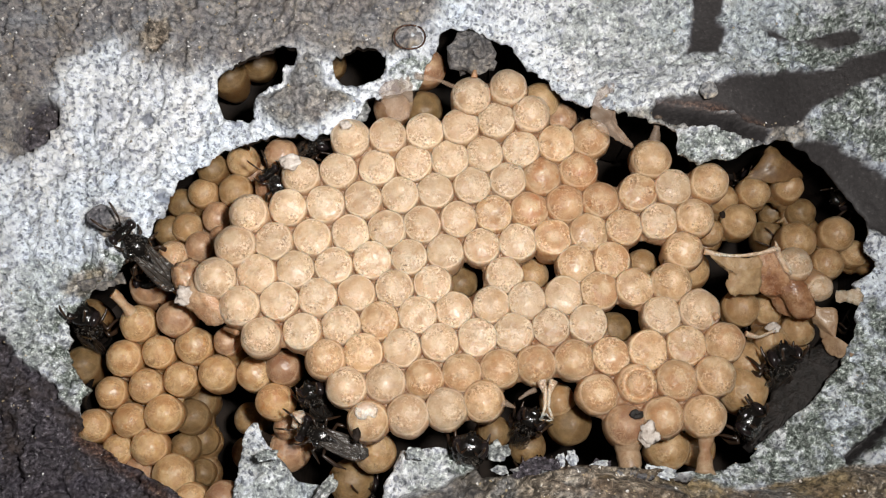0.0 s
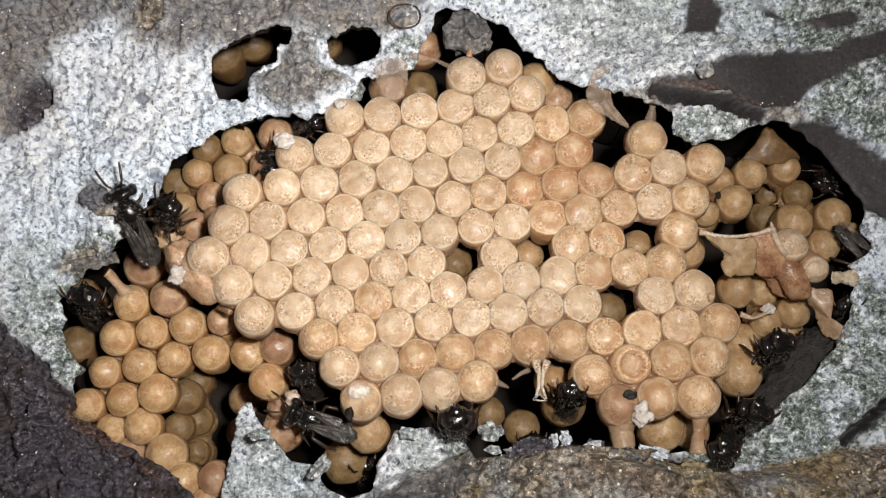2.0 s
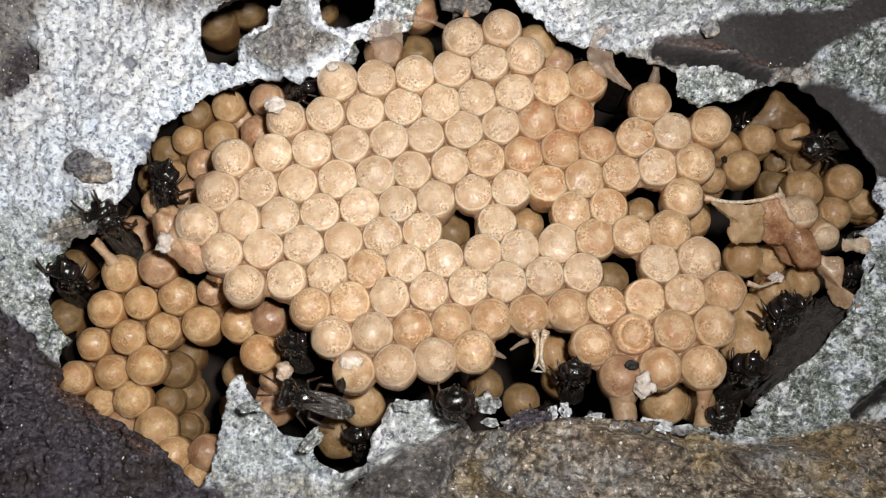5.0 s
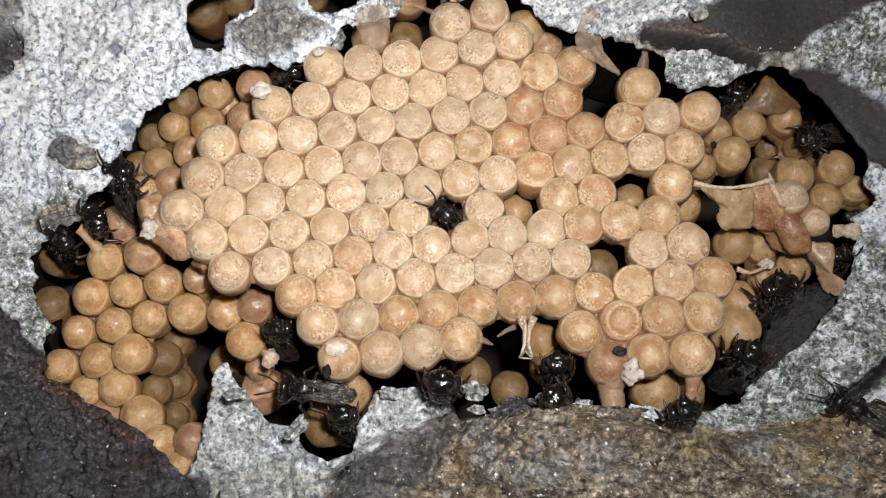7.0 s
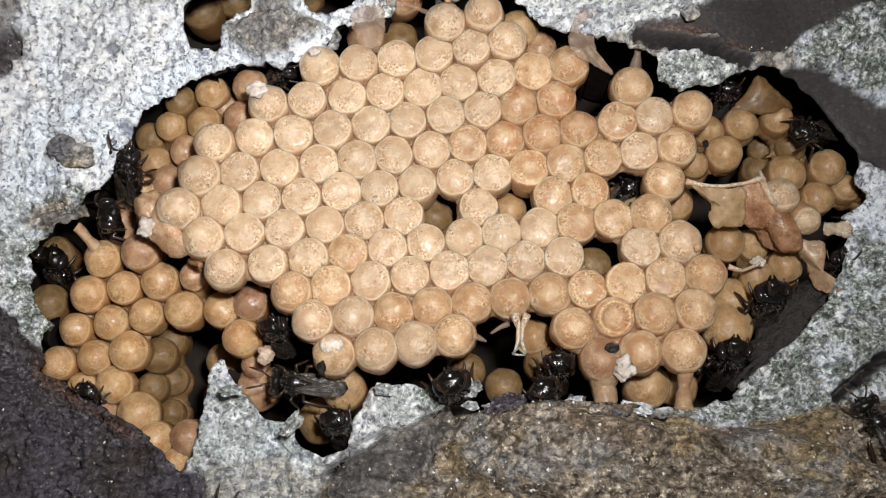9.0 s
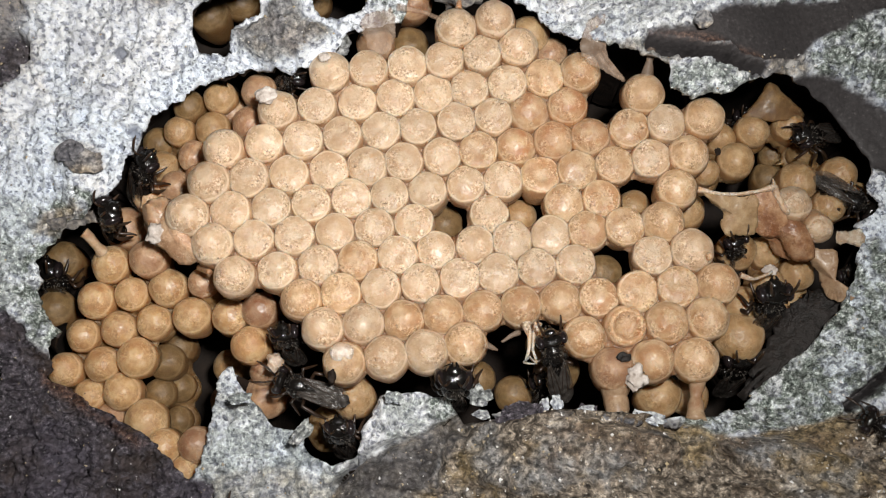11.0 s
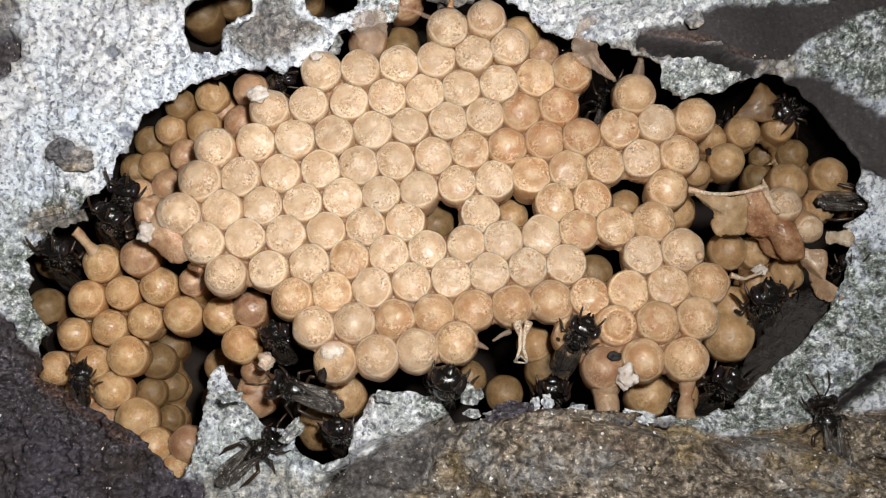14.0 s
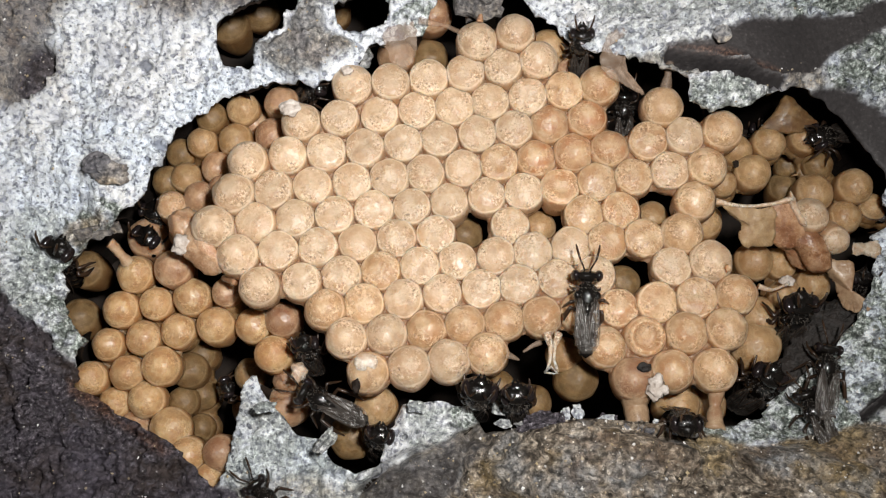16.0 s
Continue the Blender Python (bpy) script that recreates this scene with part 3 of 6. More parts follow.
# smaller tints: x, y, half length, half width, turn in degrees, strength
TINTS = [
    (-33.3, -8.7, 3.8, 4.9, 0, 1),
    (-32.1, -1.8, 3.2, 2.2, 0, 1),
    (-38.1, -6.9, 4.3, 4.0, 0, 0.75),
    (-38.4, -2.3, 4.3, 2.2, 0, 0.5),
    (35.6, -13.0, 10.8, 7.0, 35, 1),
    (4.3, -19.5, 3.8, 2.2, 0, 1),
    (32.6, 21.6, 12.4, 5.9, 0, 0.4),
    (41.0, 13.5, 6.0, 4.0, 20, 1),
    (40.0, 19.5, 8.5, 5.0, 0, 1),
    (20.0, 22.0, 9.0, 5.0, 0, 0.55),
    (29.5, 20.0, 7.0, 4.0, 10, 0.55),
    (19.2, 15.2, 6.5, 2.2, 0, 0.3),
    (-2.4, 17.7, 2.7, 1.6, 0, 1),
    (25.7, -19.5, 4.9, 1.6, 10, 1),
    (-13.3, -23.2, 8.1, 7.0, 0, 0.62),
    (-1.0, -20.2, 3.0, 1.9, 0, 0.6),
    (-18.4, -19.4, 2.2, 3.2, -20, 0.4),
]
EARTHY = [
    (31.2, 11.0, 3.0, 1.3, 10, 0.85),
    (-33.6, -2.2, 2.6, 1.1, 20, 0.75),
    (-31.0, 3.0, 2.3, 1.3, -15, 0.55),
    (-13.3, -26.5, 6.0, 2.5, 0, 0.45),
]


# cracks below the ledges: from x, y to x, y, width, depth
GROOVES = [
    (19.8, 12.3, 23.4, 11.6, 0.35, 3.1),
    (23.4, 11.6, 26.5, 10.9, 0.35, 3.2),
    (26.5, 10.9, 29.2, 10.1, 0.35, 3.1),
    (-7.9, -25.8, -5.6, -23.4, 0.3, 2.0),
    (-5.6, -23.4, -2.3, -21.7, 0.3, 2.0),
    (13.0, -19.9, 21.0, -20.7, 0.5, 1.8),
    (24.2, -22.3, 26.2, -24.5, 0.45, 1.8),
    (1.9, -21.0, 1.0, -25.5, 0.4, 1.4),
    (36.4, -18.8, 40.4, -15.6, 0.4, 3.2),
    (40.4, -15.6, 44.5, -14.6, 0.4, 3.2),
    (29.7, 19.7, 37.5, 19.1, 0.5, 1.5),
]


def patches(P, blobs, wob, blur=0.07):
    out = np.zeros(len(P))
    for x, y, a, b, turn, much in blobs:
        c, s = math.cos(radians(turn)), math.sin(radians(turn))
        u = ((P[:, 0] - x) * c + (P[:, 1] - y) * s) / a
        v = (-(P[:, 0] - x) * s + (P[:, 1] - y) * c) / b
        out = np.maximum(out, much * (1 - soft(np.hypot(u, v) + wob, 1 - blur, 1 + blur)))
    return out


def inside(P, outline, wob, blur=0.15):
    """1 inside the outline, 0 outside, with a wavy border; and how far inside each point lies."""
    d = signed_distance(P, np.array(outline, float))[0] + 1.3 * wob
    return 1 - soft(d, -blur, blur), -d


def build_crust():
    fine = 0.22
    xs = np.concatenate([-np.geomspace(400, 47, 22)[:-1], np.arange(-47, 47.01, fine), np.geomspace(47, 400, 22)[1:]])
    ys = np.concatenate([-np.geomspace(400, 32, 22)[:-1], np.arange(-32, 32.01, fine), np.geomspace(32, 400, 22)[1:]])
    nx, ny = len(xs), len(ys)
    P = np.stack(np.meshgrid(xs, ys, indexing="ij"), -1).reshape(-1, 2)
    main = ragged(RIM_LEFT[:-1] + RIM_TOP[:-1] + RIM_RIGHT[:-1] + RIM_BOTTOM[:-1], 0.45, 0.4, 3.0)
    outlines = [main, ragged(HOLE_A, 0.4, 0.3, 9.0), ragged(HOLE_B, 0.4, 0.3, 15.0)]
    dist, near = np.full(len(P), 1e9), P.copy()
    for o in outlines:
        box = (P[:, 0] > o[:, 0].min() - 12) & (P[:, 0] < o[:, 0].max() + 12) & (P[:, 1] > o[:, 1].min() - 12) & (P[:, 1] < o[:, 1].max() + 12)
        idx = np.nonzero(box)[0]
        d, c = signed_distance(P[idx], o)
        m = d < dist[idx]
        dist[idx[m]], near[idx[m]] = d[m], c[m]
    dist = np.minimum(dist, 30)
    on = np.abs(dist) < fine * 0.72
    Q = P.copy()
    Q[on] = near[on]
    # the relief of the stone, coarse to fine
    h = rock_height(Q)
    rel = np.empty(len(Q))
    wob = np.empty(len(Q))
    for i, (x, y) in enumerate(Q):
        if abs(x) > 60 or abs(y) > 45:
            rel[i], wob[i] = noise.noise((x * 0.05, y * 0.05, 0)) * 3, 0
            continue
        rel[i] = 1.0 * noise.noise((x * 0.12, y * 0.12, 1)) + 0.8 * noise.noise((x * 0.4, y * 0.4, 5)) + 0.6 * noise.noise((x * 1.0, y * 1.0, 9)) + 0.5 * noise.noise((x * 1.8, y * 1.8, 2)) + 0.26 * noise.noise((x * 3.4, y * 3.4, 6)) - 1.3 * max(0, noise.noise((x * 0.95, y * 0.95, 77)) - 0.22) - 0.9 * max(0, noise.noise((x * 0.3, y * 0.3, 55)) - 0.3)
        wob[i] = 0.3 * noise.noise((x * 0.25, y * 0.25, 20)) + 0.22 * noise.noise((x * 0.9, y * 0.9, 30)) + 0.12 * noise.noise((x * 2.5, y * 2.5, 40))
    slate = np.zeros(len(Q))
    for outline in SLATE:
        slate = np.maximum(slate, inside(Q, outline, wob * 0.9, 0.3)[0])
    stain = np.zeros(len(Q))
    for outline in STAIN:
        stain = np.maximum(stain, inside(Q, outline, wob * 0.9, 0.5)[0])
    stain *= 0.5 + 0.45 * soft(wob, -0.12, 0.12)
    dark = 1 - soft(-inside(Q, DARK_CRUST, wob)[1], 0.9, 1.3)
    boulder, deep = inside(Q + np.array((0.0, -2.0)) * soft(Q[:, 0], 2, 7)[:, None], BOULDER, wob * 0.7)
    mauve, _ = inside(Q, MAUVE, wob, 1.2)
    crater, _ = inside(Q, CRATER, wob * 0.5, 0.3)
    gold, _ = inside(Q, GOLD, wob * 2, 0.9)
    knob, up = inside(Q, KNOB, wob * 0.3)
    flap, _ = inside(Q, FLAP, wob * 0.5)
    under, _ = inside(Q, UNDER_LEDGE, wob)
    core = soft(up, 0.3, 1.3)
    grey = inside(Q, BOULDER_DARK, wob * 2, 1.0)[0]
    crust = np.maximum.reduce([slate, dark, 0.6 * grey, 0.42 * mauve, 0.95 * crater, 0.22 * core])
    earth = np.maximum.reduce([boulder * (1 - 0.4 * grey), 0.72 * mauve, 0.75 * core, gold, 0.5 * under, patches(Q, EARTHY, wob, 0.3)])
    green = np.maximum.reduce([slate, 0.9 * flap, grey, 0.6 * core, 0.8 * under, patches(Q, TINTS, wob)]) * (1 - dark)
    crust *= 1 - 0.8 * gold
    # the layered relief of the brown stone, the raised knob, the sunken crater and the ledges
    layers = np.array([1.2 * noise.noise((x * 0.10 + 3, y * 0.55 + 0.07 * x, 12)) + 0.6 * noise.noise((x * 0.22, y * 1.3 + 0.2 * x, 14)) + 0.5 * noise.noise((x * 0.8, y * 0.8, 16)) if abs(x) < 60 and y < -17 and y > -45 else 0.0 for x, y in Q])
    shape = boulder * (1.5 * layers - 2.2 * np.exp(-np.maximum(deep, 0) / 0.9)) + 1.1 * soft(up, 0.0, 1.6) - 0.25 * soft(up, -0.6, 0.2) * (1 - soft(up, 0.2, 0.8)) - 1.9 * crater - 0.7 * flap - 0.6 * under
    gritty = np.random.default_rng(4).uniform(-1, 1, len(Q)) * (np.abs(Q[:, 0]) < 47) * (np.abs(Q[:, 1]) < 32)
    z = h + shape + rel * (1 - slate * 0.92 + 0.7 * dark) * (1 + 0.35 * earth - 0.75 * boulder) - 0.35 * slate - 0.8 * dark + gritty * (0.15 - 0.08 * crust + 0.10 * boulder) * (1 - 0.9 * crust * green) - 0.2 * np.exp(-np.maximum(dist, 0) / 0.25)
    for x0, y0, x1, y1, wide, deep in GROOVES:
        e = np.array((x1 - x0, y1 - y0))
        k = np.clip(((Q - (x0, y0)) @ e) / (e @ e), 0, 1)
        cleft = np.exp(-(np.hypot(*(Q - (x0, y0) - k[:, None] * e).T) / wide) ** 2)
        z -= deep * cleft
        if deep > 3:
            # shade painted dark into the deep cleft and under the ledge
            gap_shade = soft(np.exp(-(np.hypot(*(Q - (x0, y0 + 0.2) - k[:, None] * e).T) / 0.6) ** 2), 0.2, 0.6)
            crust, green, earth = np.maximum(crust, gap_shade), np.maximum(green, gap_shade), earth * (1 - gap_shade)
            stain = stain * (1 - gap_shade)
    keep = dist > -fine * 0.72 * 0.5
    keep |= on
    ij = np.arange(nx * ny).reshape(nx, ny)
    quads = np.stack([ij[:-1, :-1], ij[1:, :-1], ij[1:, 1:], ij[:-1, 1:]], -1).reshape(-1, 4)
    ok = keep[quads].all(1) & (dist[quads].mean(1) > 0)
    quads = quads[ok]
    used = np.unique(quads)
    remap = -np.ones(nx * ny, int)
    remap[used] = np.arange(len(used))
    V = np.c_[Q[used], z[used]]
    F = remap[quads]
    colour = np.c_[crust[used], earth[used], green[used], stain[used]]
    # the broken edge: the boundary goes down, first steeply, then back under the crust
    edges = {}
    for f in F:
        for k in range(4):
            a, b = int(f[k]), int(f[(k + 1) % 4])
            edges[(a, b)] = edges.get((a, b), 0) + 1
    rim = [(a, b) for (a, b) in edges if (b, a) not in edges and dist[used[a]] < 1 and dist[used[b]] < 1]
    rv = sorted({v for e in rim for v in e})
    cen = Q[used][rv]
    eps = 0.3
    grad = np.zeros((len(rv), 2))
    for k in range(2):
        step = np.zeros(2)
        step[k] = eps
        lo, hi = np.full(len(rv), 1e9), np.full(len(rv), 1e9)
        for o in outlines:
            hi = np.minimum(hi, signed_distance(cen + step, o)[0])
            lo = np.minimum(lo, signed_distance(cen - step, o)[0])
        grad[:, k] = hi - lo
    grad /= np.maximum(np.linalg.norm(grad, axis=1), 1e-6)[:, None]
    thin = (cen[:, 0] > -23) & (cen[:, 0] < -2) & (cen[:, 1] > 10.5)
    verts, faces, cols = [V], [F], [colour]
    prev = {v: v for v in rv}
    count = len(V)
    for down, back in ((0.5, 0.2), (1.3, 0.8), (3.0, 1.8), (7.0, 3.0), (13.0, 4.0), (26.0, 5.0)):
        d = np.where(thin, np.minimum(down, 0.7 + 0.03 * down), down)
        b = np.where(thin, min(back, 0.4), back)
        jit = np.array([noise.noise((x * 0.8, y * 0.8, down)) for x, y in cen])
        ring = np.c_[cen + grad * (b + 0.35 * jit)[:, None], V[rv][:, 2] - d * (1 + 0.15 * jit)]
        verts.append(ring)
        # below its edge the crust's colour goes dark, for the shade under it
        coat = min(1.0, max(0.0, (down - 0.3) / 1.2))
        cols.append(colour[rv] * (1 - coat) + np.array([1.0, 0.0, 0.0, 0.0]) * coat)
        now = {v: count + i for i, v in enumerate(rv)}
        faces.append(np.array([(prev[b2], prev[a2], now[a2], now[b2]) for a2, b2 in rim]))
        prev = now
        count += len(rv)
    V, F, C = np.concatenate(verts), np.concatenate(faces), np.concatenate(cols)
    ob = mesh_object("crust", V, [tuple(int(i) for i in f) for f in F], ROCK)
    # further under the edge the faces turn near-black, as shade
    ob.data.materials.append(RESIN_AND_SHADE)
    under_shade = np.zeros(len(F), np.int32)
    under_shade[len(faces[0]) + 2 * len(rim):] = 1
    ob.data.polygons.foreach_set("material_index", under_shade)
    attr = ob.data.color_attributes.new("strata", "FLOAT_COLOR", "POINT")
    attr.data.foreach_set("color", C.ravel())
    tagged(ob, "pale grainy mineral crust broken open round the nest", "rock", kind="structure")
    # bright mineral grains that stick to the stone
    pick = np.random.default_rng(11)
    weight = (0.12 + colour[:, 0] * np.where(V[:len(colour), 0] > 10, -0.11, 0.08) + colour[:, 1] * 1.0) * (np.abs(V[:len(colour), 0]) < 46) * (np.abs(V[:len(colour), 1]) < 31)
    chosen = pick.choice(len(colour), 2600, p=weight / weight.sum())
    corner = np.array([(1, 0, 0), (-1, 0, 0), (0, 1, 0), (0, -1, 0), (0, 0, 1), (0, 0, -1)], float)
    tris = [(0, 2, 4), (2, 1, 4), (1, 3, 4), (3, 0, 4), (2, 0, 5), (1, 2, 5), (3, 1, 5), (0, 3, 5)]
    gv, gf = [], []
    for k, i in enumerate(chosen):
        s = 0.05 + 0.13 * pick.random() ** 3
        gv.append(V[i] + np.array([0, 0, s * 0.3]) + (corner + pick.uniform(-0.35, 0.35, (6, 3))) * s)
        gf += [tuple(6 * k + j for j in t) for t in tris]
    grit = mesh_object("mineral_grit", np.concatenate(gv), gf, GRIT, smooth=False)
    tagged(grit, "scattered white and golden mineral grains on the crust", "grit", kind="stuff")
    return ob


build_crust()

# the hollow below the crust, its shade put into a near-black colour
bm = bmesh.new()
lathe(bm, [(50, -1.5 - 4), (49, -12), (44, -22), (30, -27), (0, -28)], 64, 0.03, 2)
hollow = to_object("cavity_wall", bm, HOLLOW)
tagged(hollow, "resin wall of the nest hollow, darkened for its shade", "cavity wall", kind="structure")

# ---------------------------------------------------------------- brood cells
SIDE = [(1.735, -0.56), (1.76, -0.70), (1.785, -0.95), (1.80, -1.3), (1.79, -1.8), (1.70, -2.6), (1.5, -3.6), (1.15, -4.6), (0.6, -5.2), (0, -5.3)]
# lids, from the middle to the rim: three domes, nearly flat with a fine rim, sunken, and the round ball of free cells
LIDS = [
    [(0, 0.22), (0.4, 0.20), (0.75, 0.15), (1.05, 0.06), (1.3, -0.05), (1.46, -0.14), (1.57, -0.22), (1.65, -0.32), (1.70, -0.44)],
    [(0, 0.14), (0.4, 0.13), (0.75, 0.09), (1.05, 0.03), (1.3, -0.06), (1.46, -0.14), (1.57, -0.21), (1.65, -0.30), (1.70, -0.43)],
    [(0, 0.05), (0.4, 0.05), (0.75, 0.03), (1.05, 0.0), (1.3, -0.07), (1.46, -0.13), (1.57, -0.19), (1.65, -0.28), (1.70, -0.42)],
    [(0, -0.10), (0.4, -0.09), (0.75, -0.07), (1.05, -0.05), (1.3, -0.08), (1.46, -0.13), (1.57, -0.18), (1.65, -0.27), (1.70, -0.42)],
]
CUP = [(0, -0.55), (0.4, -0.53), (0.8, -0.45), (1.02, -0.30), (1.15, -0.05), (1.25, 0.06), (1.38, 0.04), (1.52, -0.10), (1.62, -0.28), (1.67, -0.42)]
BALL = [(0, 0.62), (0.35, 0.585), (0.7, 0.48), (1.0, 0.32), (1.25, 0.12), (1.45, -0.12), (1.58, -0.32), (1.66, -0.46), (1.70, -0.56)]


def cell_meshes(mat, count, seed, ball=False):
    out = []
    for k in range(count):
        bm = bmesh.new()
        lathe(bm, (BALL if ball is True else CUP if ball else LIDS[(0, 1, 2, 0, 1, 3, 1, 0)[k % 8]]) + [p for p in SIDE if ball is not True or p[1] < -0.56], 32, 0.05, seed + k)
        # lids sag a little to one side and pucker
        for v in bm.verts:
            r = math.hypot(v.co.x, v.co.y)
            if v.co.z > -0.6 and r < 1.5:
                v.co.z += (1 - r / 1.5) * (0.26 * noise.noise((v.co.x * 0.8 + seed, v.co.y * 0.8, k * 3.0)) + 0.07 * noise.noise((v.co.x * 3.2, v.co.y * 3.2 + seed, k * 5.0)))
            elif r > 1.5:
                a = math.atan2(v.co.y, v.co.x)
                f = 1 + 0.012 * math.cos(6 * a + k) + 0.02 * noise.noise((math.cos(a) * 1.5 + k, math.sin(a) * 1.5, seed))
                v.co.x, v.co.y = v.co.x * f, v.co.y * f
        ob = to_object("brood_cell", bm, mat)
        out.append(ob.data)
        bpy.data.objects.remove(ob)
    return out


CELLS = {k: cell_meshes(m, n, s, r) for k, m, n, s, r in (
    ("wax", WAX, 16, 1, False), ("amber", AMBER, 4, 21, True), ("ball", WAX, 6, 71, True), ("warm", WARM_WAX, 8, 81, False), ("warm_ball", WARM_WAX, 5, 91, True), ("old", DIM_WAX, 8, 31, True),
    ("tan", TAN_WAX, 8, 101, True), ("brown", BROWN_WAX, 4, 41, True), ("olive", SHADED_OLIVE_WAX, 3, 51, True), ("cup", WARM_WAX, 1, 95, "cup"))}
rng = random.Random(7)


def add_cell(comb, x, y, z, kind="wax", size=1.0, lean=(0, 0)):
    ob = new("brood_cell", rng.choice(CELLS[kind]))
    ob.parent = comb
    s = size * rng.uniform(0.97, 1.03)
    ob.matrix_basis = at(x, y, z, lean[0] + rng.uniform(-5, 5), lean[1] + rng.uniform(-5, 5), rng.uniform(0, 360)) @ Matrix.Diagonal((s, s, s, 1))
    return ob


def comb_height(x, y):
    return -2.5 + 2.7 * min(((x - 3) / 25) ** 2 + (y / 16.5) ** 2, 1.1)


# rows of the upper comb: cells, first x, y, last x, y, bow x, y, places left empty
COMB_ROWS = [
    (2, 2.77, 15.24, 6.29, 15.98, 0.00, 0.00, ()),
    (6, -8.67, 11.02, 8.37, 13.38, 0.13, -0.15, ()),
    (9, -13.31, 7.48, 13.93, 11.05, 0.29, -0.02, ()),
    (12, -17.99, 3.64, 19.44, 8.90, 0.32, 0.21, (10,)),
    (14, -19.16, 0.53, 24.77, 6.55, 0.34, 0.19, ()),
    (14, -20.65, -2.59, 23.39, 3.33, 0.53, 0.24, ()),
    (13, -18.49, -5.17, 22.28, 0.16, 0.46, 0.22, (6, 8, 11)),
    (12, -16.34, -7.98, 20.98, -2.84, 0.38, 0.43, ()),
    (11, -10.65, -9.93, 23.29, -5.50, 0.15, 0.33, (8,)),
    (11, -8.57, -12.44, 25.06, -8.47, 0.23, 0.13, ()),
    (4, -6.61, -15.50, 3.67, -13.78, 0.10, 0.03, ()),
    (4, 13.83, -13.10, 24.05, -11.57, 0.06, 0.31, ()),
    (3, 16.03, -15.76, 22.92, -15.03, -0.09, 0.22, ()),
]


def wax_layer(comb, cells, drop, reach, mat):
    """The wax between the cells: a sheet that follows them, open where no cell stands."""
    C = np.array(cells)
    lo, hi = C[:, :2].min(0) - 3, C[:, :2].max(0) + 3
    st = 0.22
    xs, ys = np.arange(lo[0], hi[0], st), np.arange(lo[1], hi[1], st)
    P = np.stack(np.meshgrid(xs, ys, indexing="ij"), -1).reshape(-1, 2)
    o, idx = np.full((len(P), 2), 1e9), np.zeros(len(P), int)
    near = np.zeros(len(P))
    zsum = np.zeros(len(P))
    mid = np.zeros_like(P)
    for k, c in enumerate(C):
        d = np.hypot(P[:, 0] - c[0], P[:, 1] - c[1])
        first = d < o[:, 0]
        o[:, 1] = np.where(first, o[:, 0], np.minimum(o[:, 1], d))
        o[:, 0] = np.where(first, d, o[:, 0])
        mid[first] = c[:2]
        w = 1 / (d ** 4 + 0.01)
        near += w
        zsum += w * c[2]
    jit = np.array([noise.noise((x * 0.7, y * 0.7, 4)) for x, y in P])
    keep = o[:, 0] < reach + st
    out = o[:, 0] > reach
    P[out] = mid[out] + (P - mid)[out] * (reach / o[out, 0])[:, None]
    z = zsum / near - drop + 0.2 * jit - 0.9 * soft(o[:, 0], reach - 0.45, reach + 0.1)
    ij = np.arange(len(P)).reshape(len(xs), len(ys))
    quads = np.stack([ij[:-1, :-1], ij[1:, :-1], ij[1:, 1:], ij[:-1, 1:]], -1).reshape(-1, 4)
    quads = quads[keep[quads].all(1)]
    used = np.unique(quads)
    remap = -np.ones(len(P), int)
    remap[used] = np.arange(len(used))
    ob = mesh_object("wax_layer", np.c_[P[used], z[used]], [tuple(int(i) for i in f) for f in remap[quads]], mat, comb)
    mod = ob.modifiers.new("thickness", "SOLIDIFY")
    mod.thickness, mod.offset = 0.0011, -1
    return ob


def build_upper_comb():
    comb = thing("brood_comb", "large comb of round waxy tan brood cells in close rows", "brood comb", "brood combs")
    cells = []
    for r, (n, x0, y0, x1, y1, bx, by, empty) in enumerate(COMB_ROWS):
        for i in range(n):
            if i in empty:
                continue
            u = i / (n - 1)
            b = 4 * u * (1 - u)
            x, y = x0 + (x1 - x0) * u + bx * b + rng.uniform(-0.06, 0.06), y0 + (y1 - y0) * u + by * b + rng.uniform(-0.06, 0.06)
            z = comb_height(x, y)
            kind = "brown" if r == 12 and i == 0 else "amber" if (r == 3 and i in (8, 9)) or (r == 4 and i in (8, 9, 10)) else "wax"
            size = 1.03
            if i in (0, n - 1) or r in (0, 10, 12) or (r == 11 and i != 1) or (r == 9 and i < 7):
                size = 1.06
                kind = "ball" if kind == "wax" else kind
            # the wax is redder towards the far end of the comb and along its lower border
            if kind in ("wax", "ball") and rng.random() < (0.03 + 0.75 * min(1, max(0, (x - 2) / 16)) + (0.4 if y < -9 else 0)):
                kind = {"wax": "warm", "ball": "warm_ball"}[kind]
            if math.hypot(x - 17.4, y + 12.0) < 1.6:
                kind = "cup"
            add_cell(comb, x, y, z + 0.4, kind, size)
            cells.append((x, y, z))
    wax_layer(comb, cells, 0.34, 1.97, JOINT)


build_upper_comb()


def build_low_comb(places, label, kinds):
    """places: x, y, height and size of each cell, and the letter of its wax."""
    comb = thing("brood_comb", label, "brood comb", "brood combs")
    for x, y, z, size, letter in places:
        add_cell(comb, x, y, z + 0.5, kinds[letter], size)
    wax_layer(comb, [p[:3] for p in places], 1.1, 1.8, DARK_JOINT)


